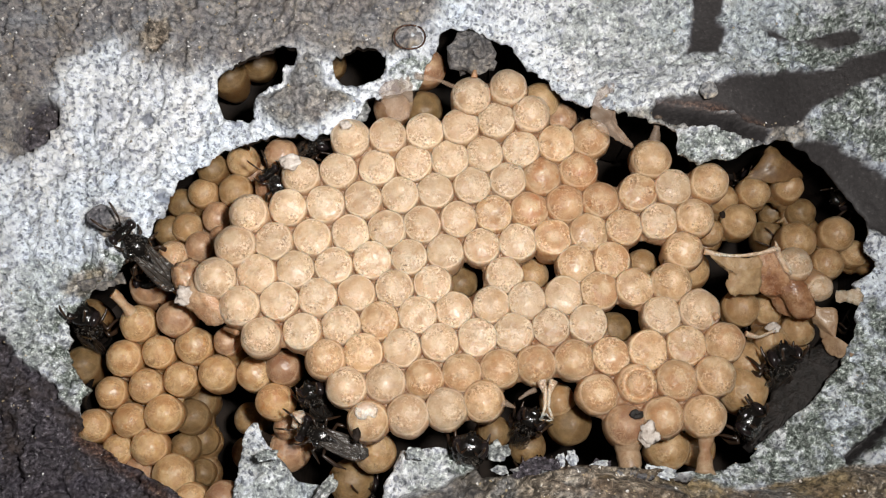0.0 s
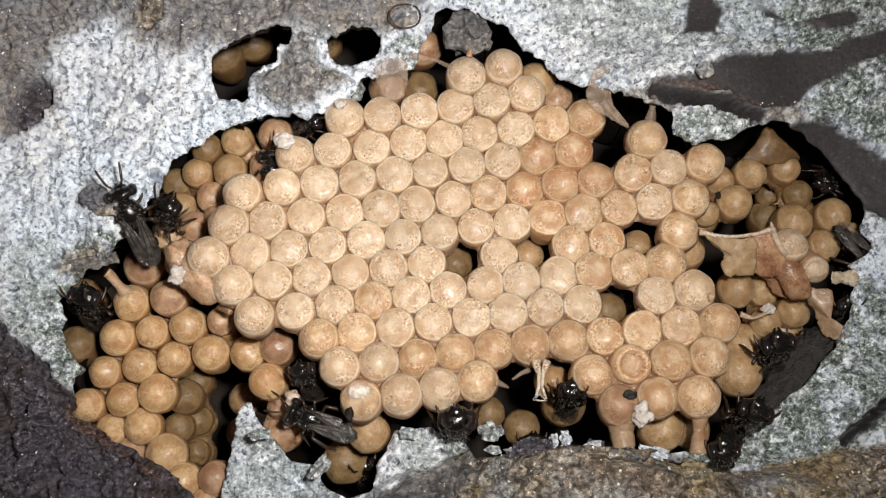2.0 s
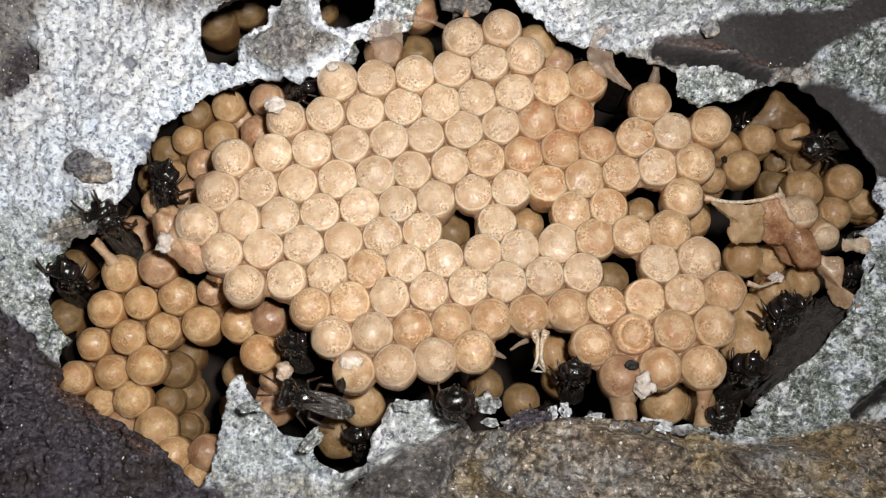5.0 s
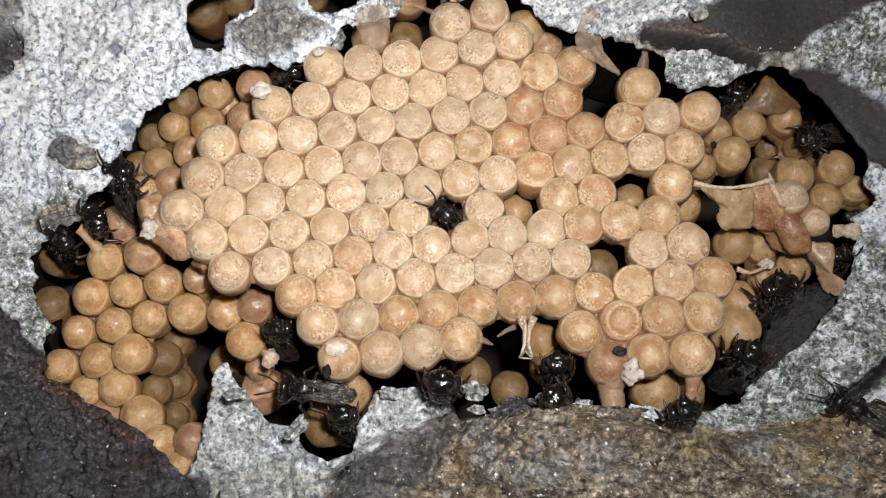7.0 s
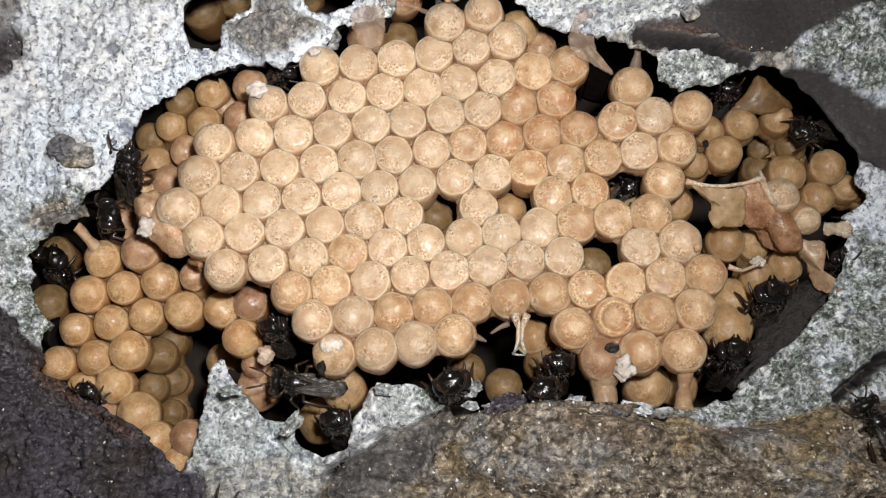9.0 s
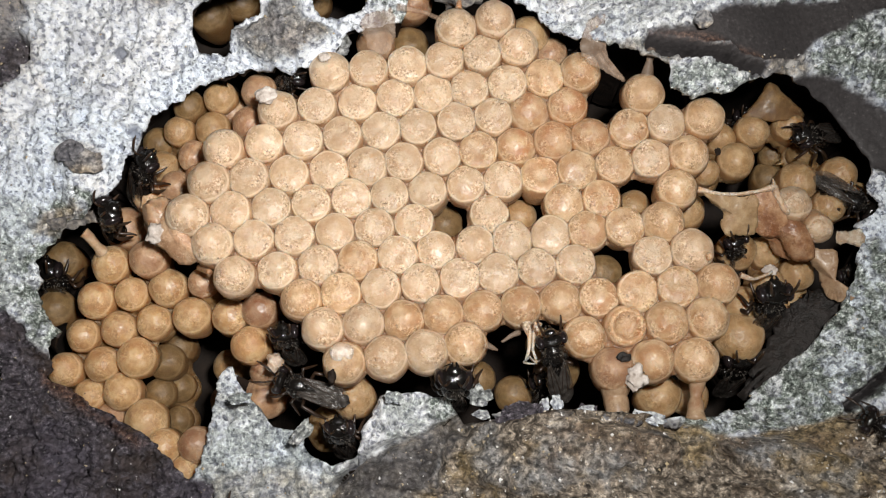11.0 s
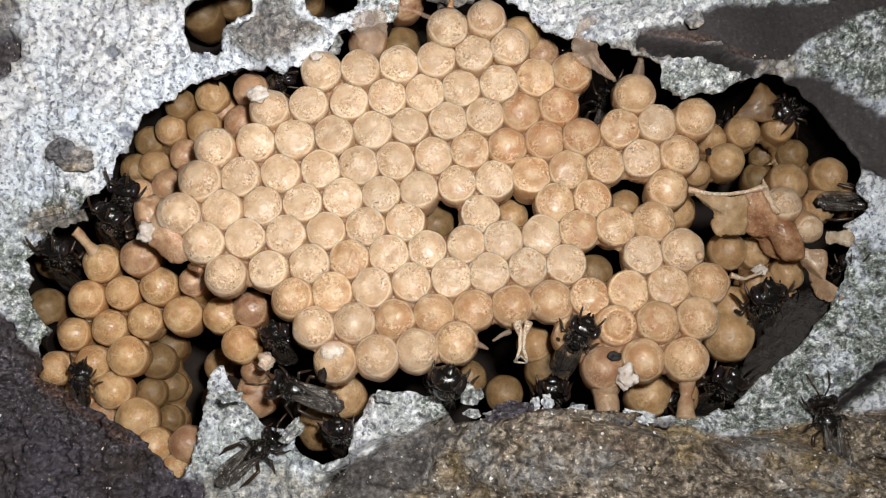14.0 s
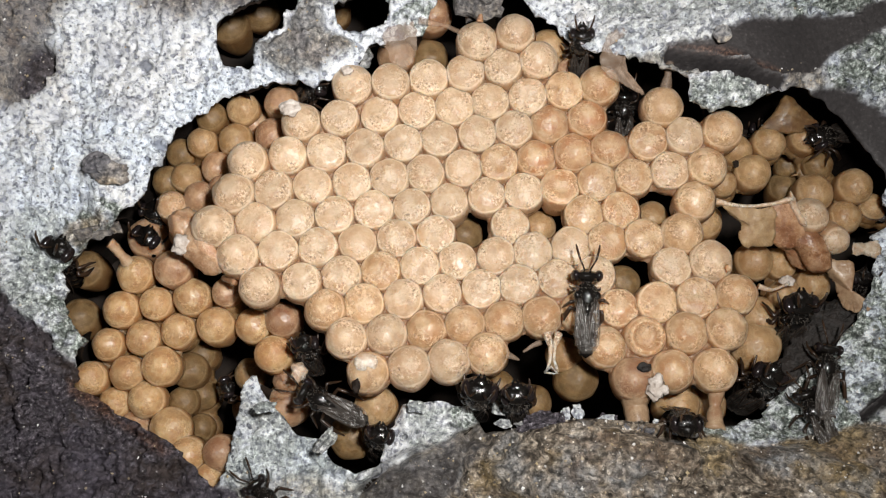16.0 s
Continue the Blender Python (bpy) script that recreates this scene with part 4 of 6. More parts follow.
LETTERS = {"t": "tan", "o": "old", "b": "brown", "g": "olive", "a": "amber", "w": "ball"}
LOW_LEFT = [
    (-29.51, -5.76, -6.8, 1.00, "t"), (-25.49, -5.33, -5.5, 1.01, "b"), (-30.72, -9.03, -7.2, 1.00, "t"), (-27.27, -8.46, -7.0, 0.92, "t"),
    (-23.84, -7.85, -6.6, 0.99, "t"), (-20.52, -7.60, -6.0, 0.80, "b"), (-31.92, -12.23, -8.0, 0.90, "t"), (-28.61, -11.58, -7.8, 0.95, "t"),
    (-25.18, -10.94, -7.6, 0.94, "t"), (-21.70, -10.32, -7.2, 1.03, "t"), (-18.07, -10.49, -6.8, 0.98, "t"), (-15.20, -10.04, -6.2, 0.96, "b"),
    (-16.02, -13.27, -6.2, 0.99, "t"), (-33.55, -15.32, -8.6, 0.95, "t"), (-30.15, -14.80, -8.4, 0.95, "t"), (-26.60, -14.19, -7.6, 1.05, "t"),
    (-31.45, -17.61, -9.4, 0.85, "t"), (-28.12, -17.37, -8.6, 1.03, "t"), (-29.37, -19.65, -9.8, 0.80, "b"), (-25.59, -19.93, -8.6, 1.15, "t"),
    (-23.83, -22.34, -8.4, 0.98, "t"), (-20.68, -22.20, -7.8, 0.94, "b"), (-21.80, -24.46, -8.2, 0.75, "t"),
]
# these cells take the olive wax, with their shade in its colour
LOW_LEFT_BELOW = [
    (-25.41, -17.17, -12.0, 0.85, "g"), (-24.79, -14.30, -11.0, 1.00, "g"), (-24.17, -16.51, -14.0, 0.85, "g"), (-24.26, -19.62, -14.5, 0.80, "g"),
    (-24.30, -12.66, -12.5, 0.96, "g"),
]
# some brown cells here are tan ones, shaded by their wax colour
LOW_UP = [
    (-23.23, 10.08, -7.0, 0.88, "g"), (-20.00, 10.77, -6.6, 0.94, "o"), (-24.07, 7.55, -7.5, 0.86, "o"), (-20.79, 7.78, -7.0, 0.95, "o"),
    (-16.89, 7.78, -5.6, 1.00, "b"), (-16.11, 10.98, -5.2, 0.96, "b"), (-22.62, 5.17, -7.6, 0.88, "b"), (-24.20, 2.20, -7.8, 0.88, "b"),
    (-26.64, 1.27, -7.6, 0.82, "a"), (-25.60, 4.30, -8.2, 0.85, "o"), (-27.71, 4.18, -9.0, 0.85, "g"), (-21.88, 3.12, -7.8, 0.85, "b"),
    (-19.36, 10.09, -8.5, 0.80, "b"), (-26.70, 7.20, -9.5, 0.85, "g"), (-19.20, 5.20, -8.0, 0.85, "b"),
]
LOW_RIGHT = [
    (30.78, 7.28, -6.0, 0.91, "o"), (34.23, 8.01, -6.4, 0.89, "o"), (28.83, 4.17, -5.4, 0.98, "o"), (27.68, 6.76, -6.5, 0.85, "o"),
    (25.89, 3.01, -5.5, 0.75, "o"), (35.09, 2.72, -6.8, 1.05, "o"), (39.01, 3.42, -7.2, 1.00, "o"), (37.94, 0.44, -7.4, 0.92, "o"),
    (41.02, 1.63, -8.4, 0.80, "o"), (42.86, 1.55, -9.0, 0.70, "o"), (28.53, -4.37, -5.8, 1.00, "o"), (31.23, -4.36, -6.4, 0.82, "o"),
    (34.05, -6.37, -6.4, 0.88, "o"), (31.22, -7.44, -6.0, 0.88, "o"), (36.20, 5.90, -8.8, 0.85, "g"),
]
build_low_comb(LOW_LEFT, "lower comb of older yellow-brown brood cells", LETTERS)
build_low_comb(LOW_LEFT_BELOW, "deep comb under the lower comb's edge, shade in its wax", LETTERS)
build_low_comb(LOW_UP, "deep comb of dull brown brood cells", LETTERS)
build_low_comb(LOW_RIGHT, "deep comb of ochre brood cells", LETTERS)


# ---------------------------------------------------------------- odd cells, stalks and torn wax
def lump(name, mat, centre, radii, label, category, rough=0.25, seed=1.0, turn=(0, 0, 0), kind="", strata=(0.25, 0.3, 1.0)):
    bm = bmesh.new()
    ellipsoid(bm, (0, 0, 0), radii, 22, 14, rough, seed)
    ob = to_object(name, bm, mat, smooth=mat is not ROCK)
    if mat is ROCK:
        attr = ob.data.color_attributes.new("strata", "FLOAT_COLOR", "POINT")
        attr.data.foreach_set("color", [*strata, 0.0] * len(ob.data.vertices))
    ob.matrix_world = at(*centre, *turn)
    return tagged(ob, label, category, kind=kind)


def stalk(points, radii, mat, label, name="wax_pillar", category="wax pillar"):
    pts = [Vector(p) for p in points]
    fine, rad = [], []
    for k in range(len(pts) - 1):
        a, b, c, d = pts[max(k - 1, 0)], pts[k], pts[k + 1], pts[min(k + 2, len(pts) - 1)]
        for i in range(6):
            u = i / 6
            p = 0.5 * ((2 * b) + (c - a) * u + (2 * a - 5 * b + 4 * c - d) * u * u + (3 * b - a - 3 * c + d) * u ** 3)
            w = noise.noise_vector(p * 0.9) * 0.08
            fine.append(p + w)
            rad.append((radii[k] * (1 - u) + radii[k + 1] * u) * (1 + 0.15 * noise.noise(p * 1.6)))
    fine.append(pts[-1])
    rad.append(radii[-1])
    bm = bmesh.new()
    tube(bm, fine, rad, 10)
    ob = to_object(name, bm, mat)
    return tagged(ob, label, category, "wax pillars" if name == "wax_pillar" else "")


def sheet(name, corners, mat, label, category, n=14, sag=0.5, thick=0.16, seed=0.0, torn=0.45, strata=(0, 0, 0)):
    """A torn crumpled sheet of wax between four corners; torn: how deep its lower border is bitten."""
    a, b, c, d = [Vector(p) for p in corners]
    n = 34
    verts, faces = [], []
    for i in range(n + 1):
        u = i / n
        bite = 1 - torn * max(0, 0.5 + 0.8 * noise.noise((u * 5 + seed, 3.3, 1.0)) + 0.3 * noise.noise((u * 17 + seed, 1.3, 2.0)))
        for j in range(n + 1):
            v = j / n * bite
            p = a.lerp(b, u).lerp(d.lerp(c, u), v)
            q = noise.noise_vector(p * 0.5 + Vector((seed, 0, 0))) * sag + noise.noise_vector(p * 1.2) * sag * 0.22
            edge = min(u, 1 - u, v, 1 - v)
            verts.append(p + q * (0.35 + 1.3 * edge))
    for i in range(n):
        for j in range(n):
            k = i * (n + 1) + j
            faces.append((k, k + n + 1, k + n + 2, k + 1))
    ob = mesh_object(name, [tuple(v) for v in verts], faces, mat)
    if mat is ROCK:
        attr = ob.data.color_attributes.new("strata", "FLOAT_COLOR", "POINT")
        attr.data.foreach_set("color", [*strata, 0.0] * len(verts))
    mod = ob.modifiers.new("thickness", "SOLIDIFY")
    mod.thickness = thick * MM
    return tagged(ob, label, category)


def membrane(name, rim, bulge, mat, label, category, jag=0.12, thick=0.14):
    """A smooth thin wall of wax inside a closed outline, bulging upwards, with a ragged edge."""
    P = [Vector(p) for p in rim]
    n, m, per = len(P), 9, 14
    line = []
    for k in range(n):
        a, b, c, d = P[k - 1], P[k], P[(k + 1) % n], P[(k + 2) % n]
        for i in range(per):
            u = i / per
            p = 0.5 * ((2 * b) + (c - a) * u + (2 * a - 5 * b + 4 * c - d) * u * u + (3 * b - a - 3 * c + d) * u ** 3)
            line.append(p)
    mid = sum(line, Vector()) / len(line)
    verts, faces = [], []
    for r in range(m):
        q = 1 - r / m
        for p in line:
            w = mid.lerp(p, q) + (noise.noise_vector(p * 1.5) + noise.noise_vector(p * 5.0) * 0.6) * jag * q ** 5
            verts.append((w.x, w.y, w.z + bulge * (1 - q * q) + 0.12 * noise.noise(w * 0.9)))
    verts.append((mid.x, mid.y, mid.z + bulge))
    w = len(line)
    for r in range(m - 1):
        for i in range(w):
            j = (i + 1) % w
            faces.append((r * w + i, r * w + j, (r + 1) * w + j, (r + 1) * w + i))
    faces += [((m - 1) * w + i, (m - 1) * w + (i + 1) % w, m * w) for i in range(w)]
    ob = mesh_object(name, verts, faces, mat)
    mod = ob.modifiers.new("thickness", "SOLIDIFY")
    mod.thickness = thick * MM
    return tagged(ob, label, category)


def loose_cell(x, y, z, kind, label, size=1.0, lean=(0, 0)):
    ob = new("brood_cell", rng.choice(CELLS[kind]))
    ob.matrix_world = at(x, y, z, lean[0], lean[1], rng.uniform(0, 360)) @ Matrix.Diagonal((size, size, size, 1))
    return tagged(ob, label, "brood cell", "single brood cells")


# crumpled pod at the comb's edge, with its chalky tip
pod = membrane("crumpled_cell", [(-23.32, -2.46, -1.6), (-21.96, -2.27, -0.6), (-20.89, -3.94, -0.3), (-19.64, -6.07, -0.6), (-20.19, -6.74, -1.4), (-21.62, -6.36, -1.8), (-22.85, -5.27, -1.6), (-23.67, -4.38, -1.4)], 0.9, POD, "crumpled brown cell wall with a chalky tip", "wax cell", 0.2, 0.2)
part("chalky_tip", (lambda b: (ellipsoid(b, (-23.55, -4.18, -0.9), (0.8, 0.9, 0.55), 14, 10, 0.6, 2), b)[1])(bmesh.new()), CHALK, pod, "chalky white tip")
lump("crumpled_cell", BROWN_WAX, (-23.79, -2.11, -2.2), (1.3, 1.6, 1.2), "collapsed purple-brown cell beside the comb", "wax cell", 0.35, 6.0)
lump("wax_flake", CHALK, (-14.13, 8.14, 0.4), (0.9, 0.75, 0.4), "chalky white wax flake on a cell", "wax flake", 0.5, 4.0)
lump("wax_flake", CHALK, (-9.06, 11.72, 0.6), (0.55, 0.4, 0.25), "small chalky flake on a cell", "wax flake", 0.5, 5.0)
lump("wax_flake", PALE_WAX, (-6.65, -14.75, 1.12), (1.0, 0.85, 0.3), "white cap on a stained cell", "wax flake", 0.12, 8.0)
# a dark lump added to stand for the notch in this cell
lump("dark_chip", RESIN_AND_SHADE, (-7.46, -16.72, 0.9), (0.35, 0.55, 0.3), "dark lump for the notch in a stained cell", "resin chip", 0.5, 9.0)
lump("dark_chip", RESIN_AND_SHADE, (25.83, 3.39, -0.5), (0.25, 0.35, 0.2), "small dark resin chip on wax", "resin chip", 0.5, 10.0)
lump("dark_chip", BROWN_WAX, (24.35, -6.30, 0.6), (0.3, 0.3, 0.25), "small brown resin chip on a cell", "resin chip", 0.4, 11.0)
lump("wax_flake", CHALK, (17.67, -16.65, 1.3), (0.8, 0.95, 0.4), "chalky white wax flake on a brown cell", "wax flake", 0.6, 12.0)
# no chip: a dark lump on the lid stands for a shaded hole
lump("dark_chip", SLAB, (16.68, -15.08, 1.5), (0.5, 0.36, 0.22), "dark hole of a worn brood cell", "resin chip", 0.7, 14.0)
lump("wax_flake", CHALK, (30.66, -6.66, -3.5), (0.6, 0.5, 0.4), "chalky white crumb on wax", "wax flake", 0.5, 15.0)
lump("wax_flake", PALE_WAX, (-13.05, -15.07, -3.5), (0.7, 0.8, 0.5), "pale wax crumb between cells", "wax flake", 0.5, 16.0)

TAN, CLEAR = "thin tan wax pillar holding the comb", "narrow translucent wax pillar under the comb"
stalk([(23.17, -16.53, -0.8), (22.98, -18.09, -1), (22.81, -20.03, -0.6)], [0.8, 0.5, 0.95], CURTAIN, TAN)
stalk([(16.14, -16.9, -0.6), (16.2, -18.1, -0.8), (16.40, -19.75, -0.4)], [1.6, 1.1, 0.95], CURTAIN, "brown wax pillar under a worn cell")
pillar = bmesh.new()
for line, rad in (([(8.76, -11.88, -1), (9.12, -13.06, -0.8), (9.01, -14.23, -0.7), (8.71, -15.20, -0.6)], [0.45, 0.24, 0.15, 0.12]),
                  ([(9.83, -11.87, -1), (9.41, -13.06, -0.8), (9.34, -14.23, -0.7), (9.66, -15.29, -0.6)], [0.4, 0.2, 0.13, 0.12]),
                  ([(8.51, -15.30, -0.6), (9.09, -14.82, -0.6), (9.66, -15.43, -0.6), (8.99, -15.39, -0.6), (8.51, -15.30, -0.6)], [0.1, 0.12, 0.14, 0.1, 0.1])):
    tube(pillar, line, rad, 7)
pillar = to_object("wax_pillar", pillar, THREAD)
tagged(pillar, CLEAR, "wax pillar", "wax pillars")
stalk([(5.26, -13.84, 0), (6.34, -14.34, 0.1)], [0.4, 0.08], FILM, "pointed wax spike on a cell")
stalk([(19.78, 9.95, -1), (19.99, 11.54, 0.2), (20.24, 12.95, 0.6)], [0.9, 0.3, 0.45], FILM, TAN)
membrane("wax_film", [(14.95, 15.3, 1.2), (16.25, 15.4, 1.4), (16.0, 13.1, 1.2), (16.4, 10.9, 0.7), (17.6, 10.05, 0.2), (17.4, 9.65, 0.2), (15.7, 10.5, 0.6), (14.5, 11.3, 0.6), (13.8, 12.4, 0.8), (14.2, 14.4, 1.0)], 0.1, FILM, "thin translucent wax film joining a cell to the crust", "wax film", 0.15, 0.08)
stalk([(15.34, 12.11, 0.6), (16.67, 10.59, 0.2), (17.63, 9.93, 0)], [0.26, 0.12, 0.2], FILM, "thin wax strand between two cells")
stalk([(-2.65, 17.16, -0.6), (-0.48, 16.57, -0.3), (1.66, 15.58, 0)], [0.4, 0.17, 0.28], FILM, "thin wax strand joining a cell to the crust")
stalk([(2.87, 16.38, 0.8), (2.98, 17.08, 0.9)], [0.35, 0.18], JOINT, "short wax stub on a cell")
stalk([(-29.6, -5.5, -6.9), (-30.4, -4.2, -5.6), (-31.3, -3.2, -4.6)], [0.95, 0.4, 0.5], PILLAR, "wax strand joining a lower cell to the crust")
stalk([(-20.05, -6.74, -3), (-18.61, -7.55, -1.2)], [0.3, 0.25], JOINT, "thin wax strand under the comb's edge")
stalk([(8.24, -12.61, -1.2), (7.38, -13.08, -1.0), (6.7, -13.5, -0.9)], [0.28, 0.18, 0.1], FILM, "curled translucent wax strand under the comb")
stalk([(27.53, -7.49, -1.6), (28.91, -7.74, -2), (30.55, -7.02, -2.6)], [0.3, 0.14, 0.16], THREAD, "pale wax strand beside the comb")
membrane("wax_strand", [(36.21, -3.56, -2.2), (37.37, -3.48, -2.4), (38.48, -3.21, -2.2), (38.62, -4.53, -2.4), (37.86, -4.58, -2.6), (37.21, -4.29, -2.6), (36.30, -4.41, -2.4)], 0.15, THREAD, "pale wax strand tied to the crust", "wax strand", 0.2)

membrane("wax_film", [(-5.9, 16.3, -1.2), (-4.5, 17.1, -1.2), (-3.1, 17.2, -1.2), (-2.9, 15.0, -1.3), (-3.3, 13.2, -1.4), (-4.7, 13.0, -1.4), (-5.7, 14.4, -1.3)], 0.2, FILM, "translucent brown wax film between the comb and the crust", "wax film", 0.25, 0.08)

# torn wax envelope beside the comb, with its white upper ridge
stalk([(23.88, -0.14, -0.4), (25.84, -0.47, -0.5), (27.59, -0.5, -0.5), (29.53, -0.16, -0.4), (30.49, 0.1, -0.3)], [0.28, 0.16, 0.15, 0.22, 0.3], THREAD, "white ridge of a torn wax envelope", "wax_ridge", "wax ridge")
stalk([(30.49, 0.02, -0.3), (30.26, 0.69, 0.2)], [0.28, 0.05], THREAD, "white wax spike on the torn envelope", "wax_spike", "wax spike")
stalk([(30.49, 0.1, -0.3), (30.98, -0.81, -0.8), (31.64, -1.72, -1.2), (32.33, -2.23, -1.6)], [0.3, 0.26, 0.3, 0.12], THREAD, "ragged white edge of the torn envelope", "wax_ridge", "wax ridge")
membrane("wax_envelope", [(24.5, -0.39, -0.6), (27.48, -0.63, -0.8), (29.07, -0.69, -0.9), (29.27, -2.98, -1.9), (28.78, -3.81, -2.2), (27.47, -3.72, -2.1), (26.61, -3.86, -2.2), (26.12, -3.0, -1.9), (26.31, -2.0, -1.4), (25.33, -1.12, -0.9)], 0.25, TORN, "torn tan wall of the wax envelope beside the comb", "wax sheet", 0.16)
membrane("wax_envelope", [(28.8, -0.48, -0.95), (30.61, -0.13, -0.7), (31.32, -1.32, -1.2), (32.0, -2.77, -1.9), (31.74, -3.65, -2.5), (30.38, -3.83, -2.6), (29.38, -3.45, -2.5), (29.0, -2.21, -1.75)], 0.3, TORN_RED, "red-brown bulging wall of the wax envelope", "wax sheet", 0.12)
membrane("wax_envelope", [(30.87, -2.90, -2.6), (32.02, -2.15, -2.1), (33.24, -2.61, -2.1), (34.04, -3.88, -2.4), (34.46, -5.54, -3.0), (33.30, -5.87, -3.2), (32.36, -5.43, -3.2), (31.75, -4.27, -3.0)], 0.9, TORN_RED, "bulging red-brown lobe of the wax envelope", "wax sheet", 0.1)
membrane("wax_envelope", [(29.87, -3.37, -3.6), (30.45, -3.02, -3.2), (31.51, -3.21, -3.1), (32.06, -4.33, -3.5), (32.80, -5.48, -4.2), (32.03, -5.18, -4.4), (31.31, -4.49, -4.4), (30.89, -3.48, -4.2)], 0.2, TORN_RED, "folded red-brown wall of the wax envelope", "wax sheet", 0.15)
membrane("wax_envelope", [(34.12, -4.90, -3.2), (36.39, -5.11, -2.8), (36.21, -6.40, -3.4), (36.21, -7.76, -3.4), (36.70, -8.51, -3.2), (37.56, -8.87, -2.6), (37.42, -9.46, -2.8), (36.36, -9.34, -3.6), (35.62, -8.74, -4.2), (35.17, -6.76, -4.2)], 0.25, CURTAIN, "ragged tan wax curtain tied to the crust", "wax sheet", 0.22, 0.1)
PALE_CELL = "pale tan brood cell on the torn envelope"
loose_cell(32.69, -0.7, -1.2, "ball", PALE_CELL, 0.92, (-14, 10))
loose_cell(34.92, -3.54, -2.0, "ball", PALE_CELL, 0.74, (-35, 10))

# single cells that show deep in the hollow
DEEP, OCHRE, PURPLE = "dull olive brood cell deep in the hollow", "ochre brood cell of the lower comb", "purple-brown brood cell of the lower comb"
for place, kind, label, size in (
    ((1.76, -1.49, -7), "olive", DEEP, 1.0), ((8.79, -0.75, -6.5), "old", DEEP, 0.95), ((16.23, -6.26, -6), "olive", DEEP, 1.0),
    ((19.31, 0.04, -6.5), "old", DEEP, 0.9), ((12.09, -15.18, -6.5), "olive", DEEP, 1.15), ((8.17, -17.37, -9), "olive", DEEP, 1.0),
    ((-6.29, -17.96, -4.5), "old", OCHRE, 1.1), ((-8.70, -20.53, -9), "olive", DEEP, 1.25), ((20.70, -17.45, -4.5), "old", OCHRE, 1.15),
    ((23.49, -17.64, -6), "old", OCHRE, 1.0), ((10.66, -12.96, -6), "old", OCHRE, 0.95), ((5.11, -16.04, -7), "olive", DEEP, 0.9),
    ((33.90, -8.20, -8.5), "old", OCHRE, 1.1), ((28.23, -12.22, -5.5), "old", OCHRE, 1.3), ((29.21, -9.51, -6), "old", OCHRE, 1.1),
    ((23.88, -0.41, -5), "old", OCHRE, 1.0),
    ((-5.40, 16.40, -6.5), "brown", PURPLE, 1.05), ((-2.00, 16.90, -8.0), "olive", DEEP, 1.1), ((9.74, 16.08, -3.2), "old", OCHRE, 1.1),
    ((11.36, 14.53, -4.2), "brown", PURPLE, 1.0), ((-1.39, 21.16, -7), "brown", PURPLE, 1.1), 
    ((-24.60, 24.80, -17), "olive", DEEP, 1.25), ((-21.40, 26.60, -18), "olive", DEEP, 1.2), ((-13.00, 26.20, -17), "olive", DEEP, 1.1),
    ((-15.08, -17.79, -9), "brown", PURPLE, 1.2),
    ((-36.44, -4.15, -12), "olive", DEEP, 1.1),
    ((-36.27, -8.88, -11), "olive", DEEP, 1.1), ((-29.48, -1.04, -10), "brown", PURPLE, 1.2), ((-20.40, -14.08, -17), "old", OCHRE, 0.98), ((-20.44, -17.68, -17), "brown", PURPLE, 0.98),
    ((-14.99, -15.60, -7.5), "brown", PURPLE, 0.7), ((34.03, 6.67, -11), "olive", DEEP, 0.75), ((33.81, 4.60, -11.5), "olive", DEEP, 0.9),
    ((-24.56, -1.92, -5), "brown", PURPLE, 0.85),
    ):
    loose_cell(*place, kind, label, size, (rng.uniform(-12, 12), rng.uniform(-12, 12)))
membrane("wax_cone", [(32.15, 11.5, -4.5), (31.0, 9.9, -5.0), (29.8, 8.3, -5.8), (32.6, 7.9, -5.2), (35.63, 8.7, -6.0), (33.7, 10.3, -5.0)], 0.7, DARK_JOINT, "blunt tan wax cone joining a deep comb to the crust", "wax cone")

# stones and knobs of the crust
lump("grey_stone", ROCK, (2.86, 20.81, -3.7), (2.2, 2.1, 1.9), "rough grey-brown stone stuck in the gap above the comb", "stone", 0.6, 21.0, strata=(0.45, 0.7, 0.5))
lump("grey_stone", ROCK, (-8.71, 14.49, -2.6), (1.5, 1.3, 1.2), "small rounded grey stone under the crust", "stone", 0.3, 22.0)
lump("grey_stone", ROCK, (23.95, 13.64, 4.4), (0.75, 0.75, 0.6), "small pale pebble on the dark crust", "stone", 0.3, 23.0, strata=(0.15, 0.7, 0.1))
lump("resin_lump", ROCK, (-31.63, 3.28, -0.6), (1.3, 0.95, 0.5), "dark grey resin lump on the pale crust", "resin lump", 0.3, 25.0, (0, 0, 20), strata=(0.85, 0.0, 0.2))
lump("resin_lump", ROCK, (-30.39, 2.38, -0.8), (1.9, 1.0, 0.45), "brown earthy lump on the pale crust", "resin lump", 0.5, 27.0, (0, 0, -8), strata=(0.35, 0.9, 0.0))
lump("resin_lump", ROCK, (-3.23, 21.36, -0.95), (1.25, 1.05, 0.25), "round brown resin disc set in the crust", "resin lump", 0.25, 26.0, strata=(0.45, 0.8, 0.0))
ring = bmesh.new()
rp = [(1.5 * math.cos(a), 1.3 * math.sin(a), 0.12 * math.sin(3 * a)) for a in [2 * math.pi * k / 28 for k in range(29)]]
tube(ring, rp, [0.09] * 29, 7)
ring = to_object("resin_ring", ring, ROCK)
ring.matrix_world = at(-3.23, 21.27, -0.75)
tagged(ring, "pale mineral ring round a resin disc", "mineral ring")
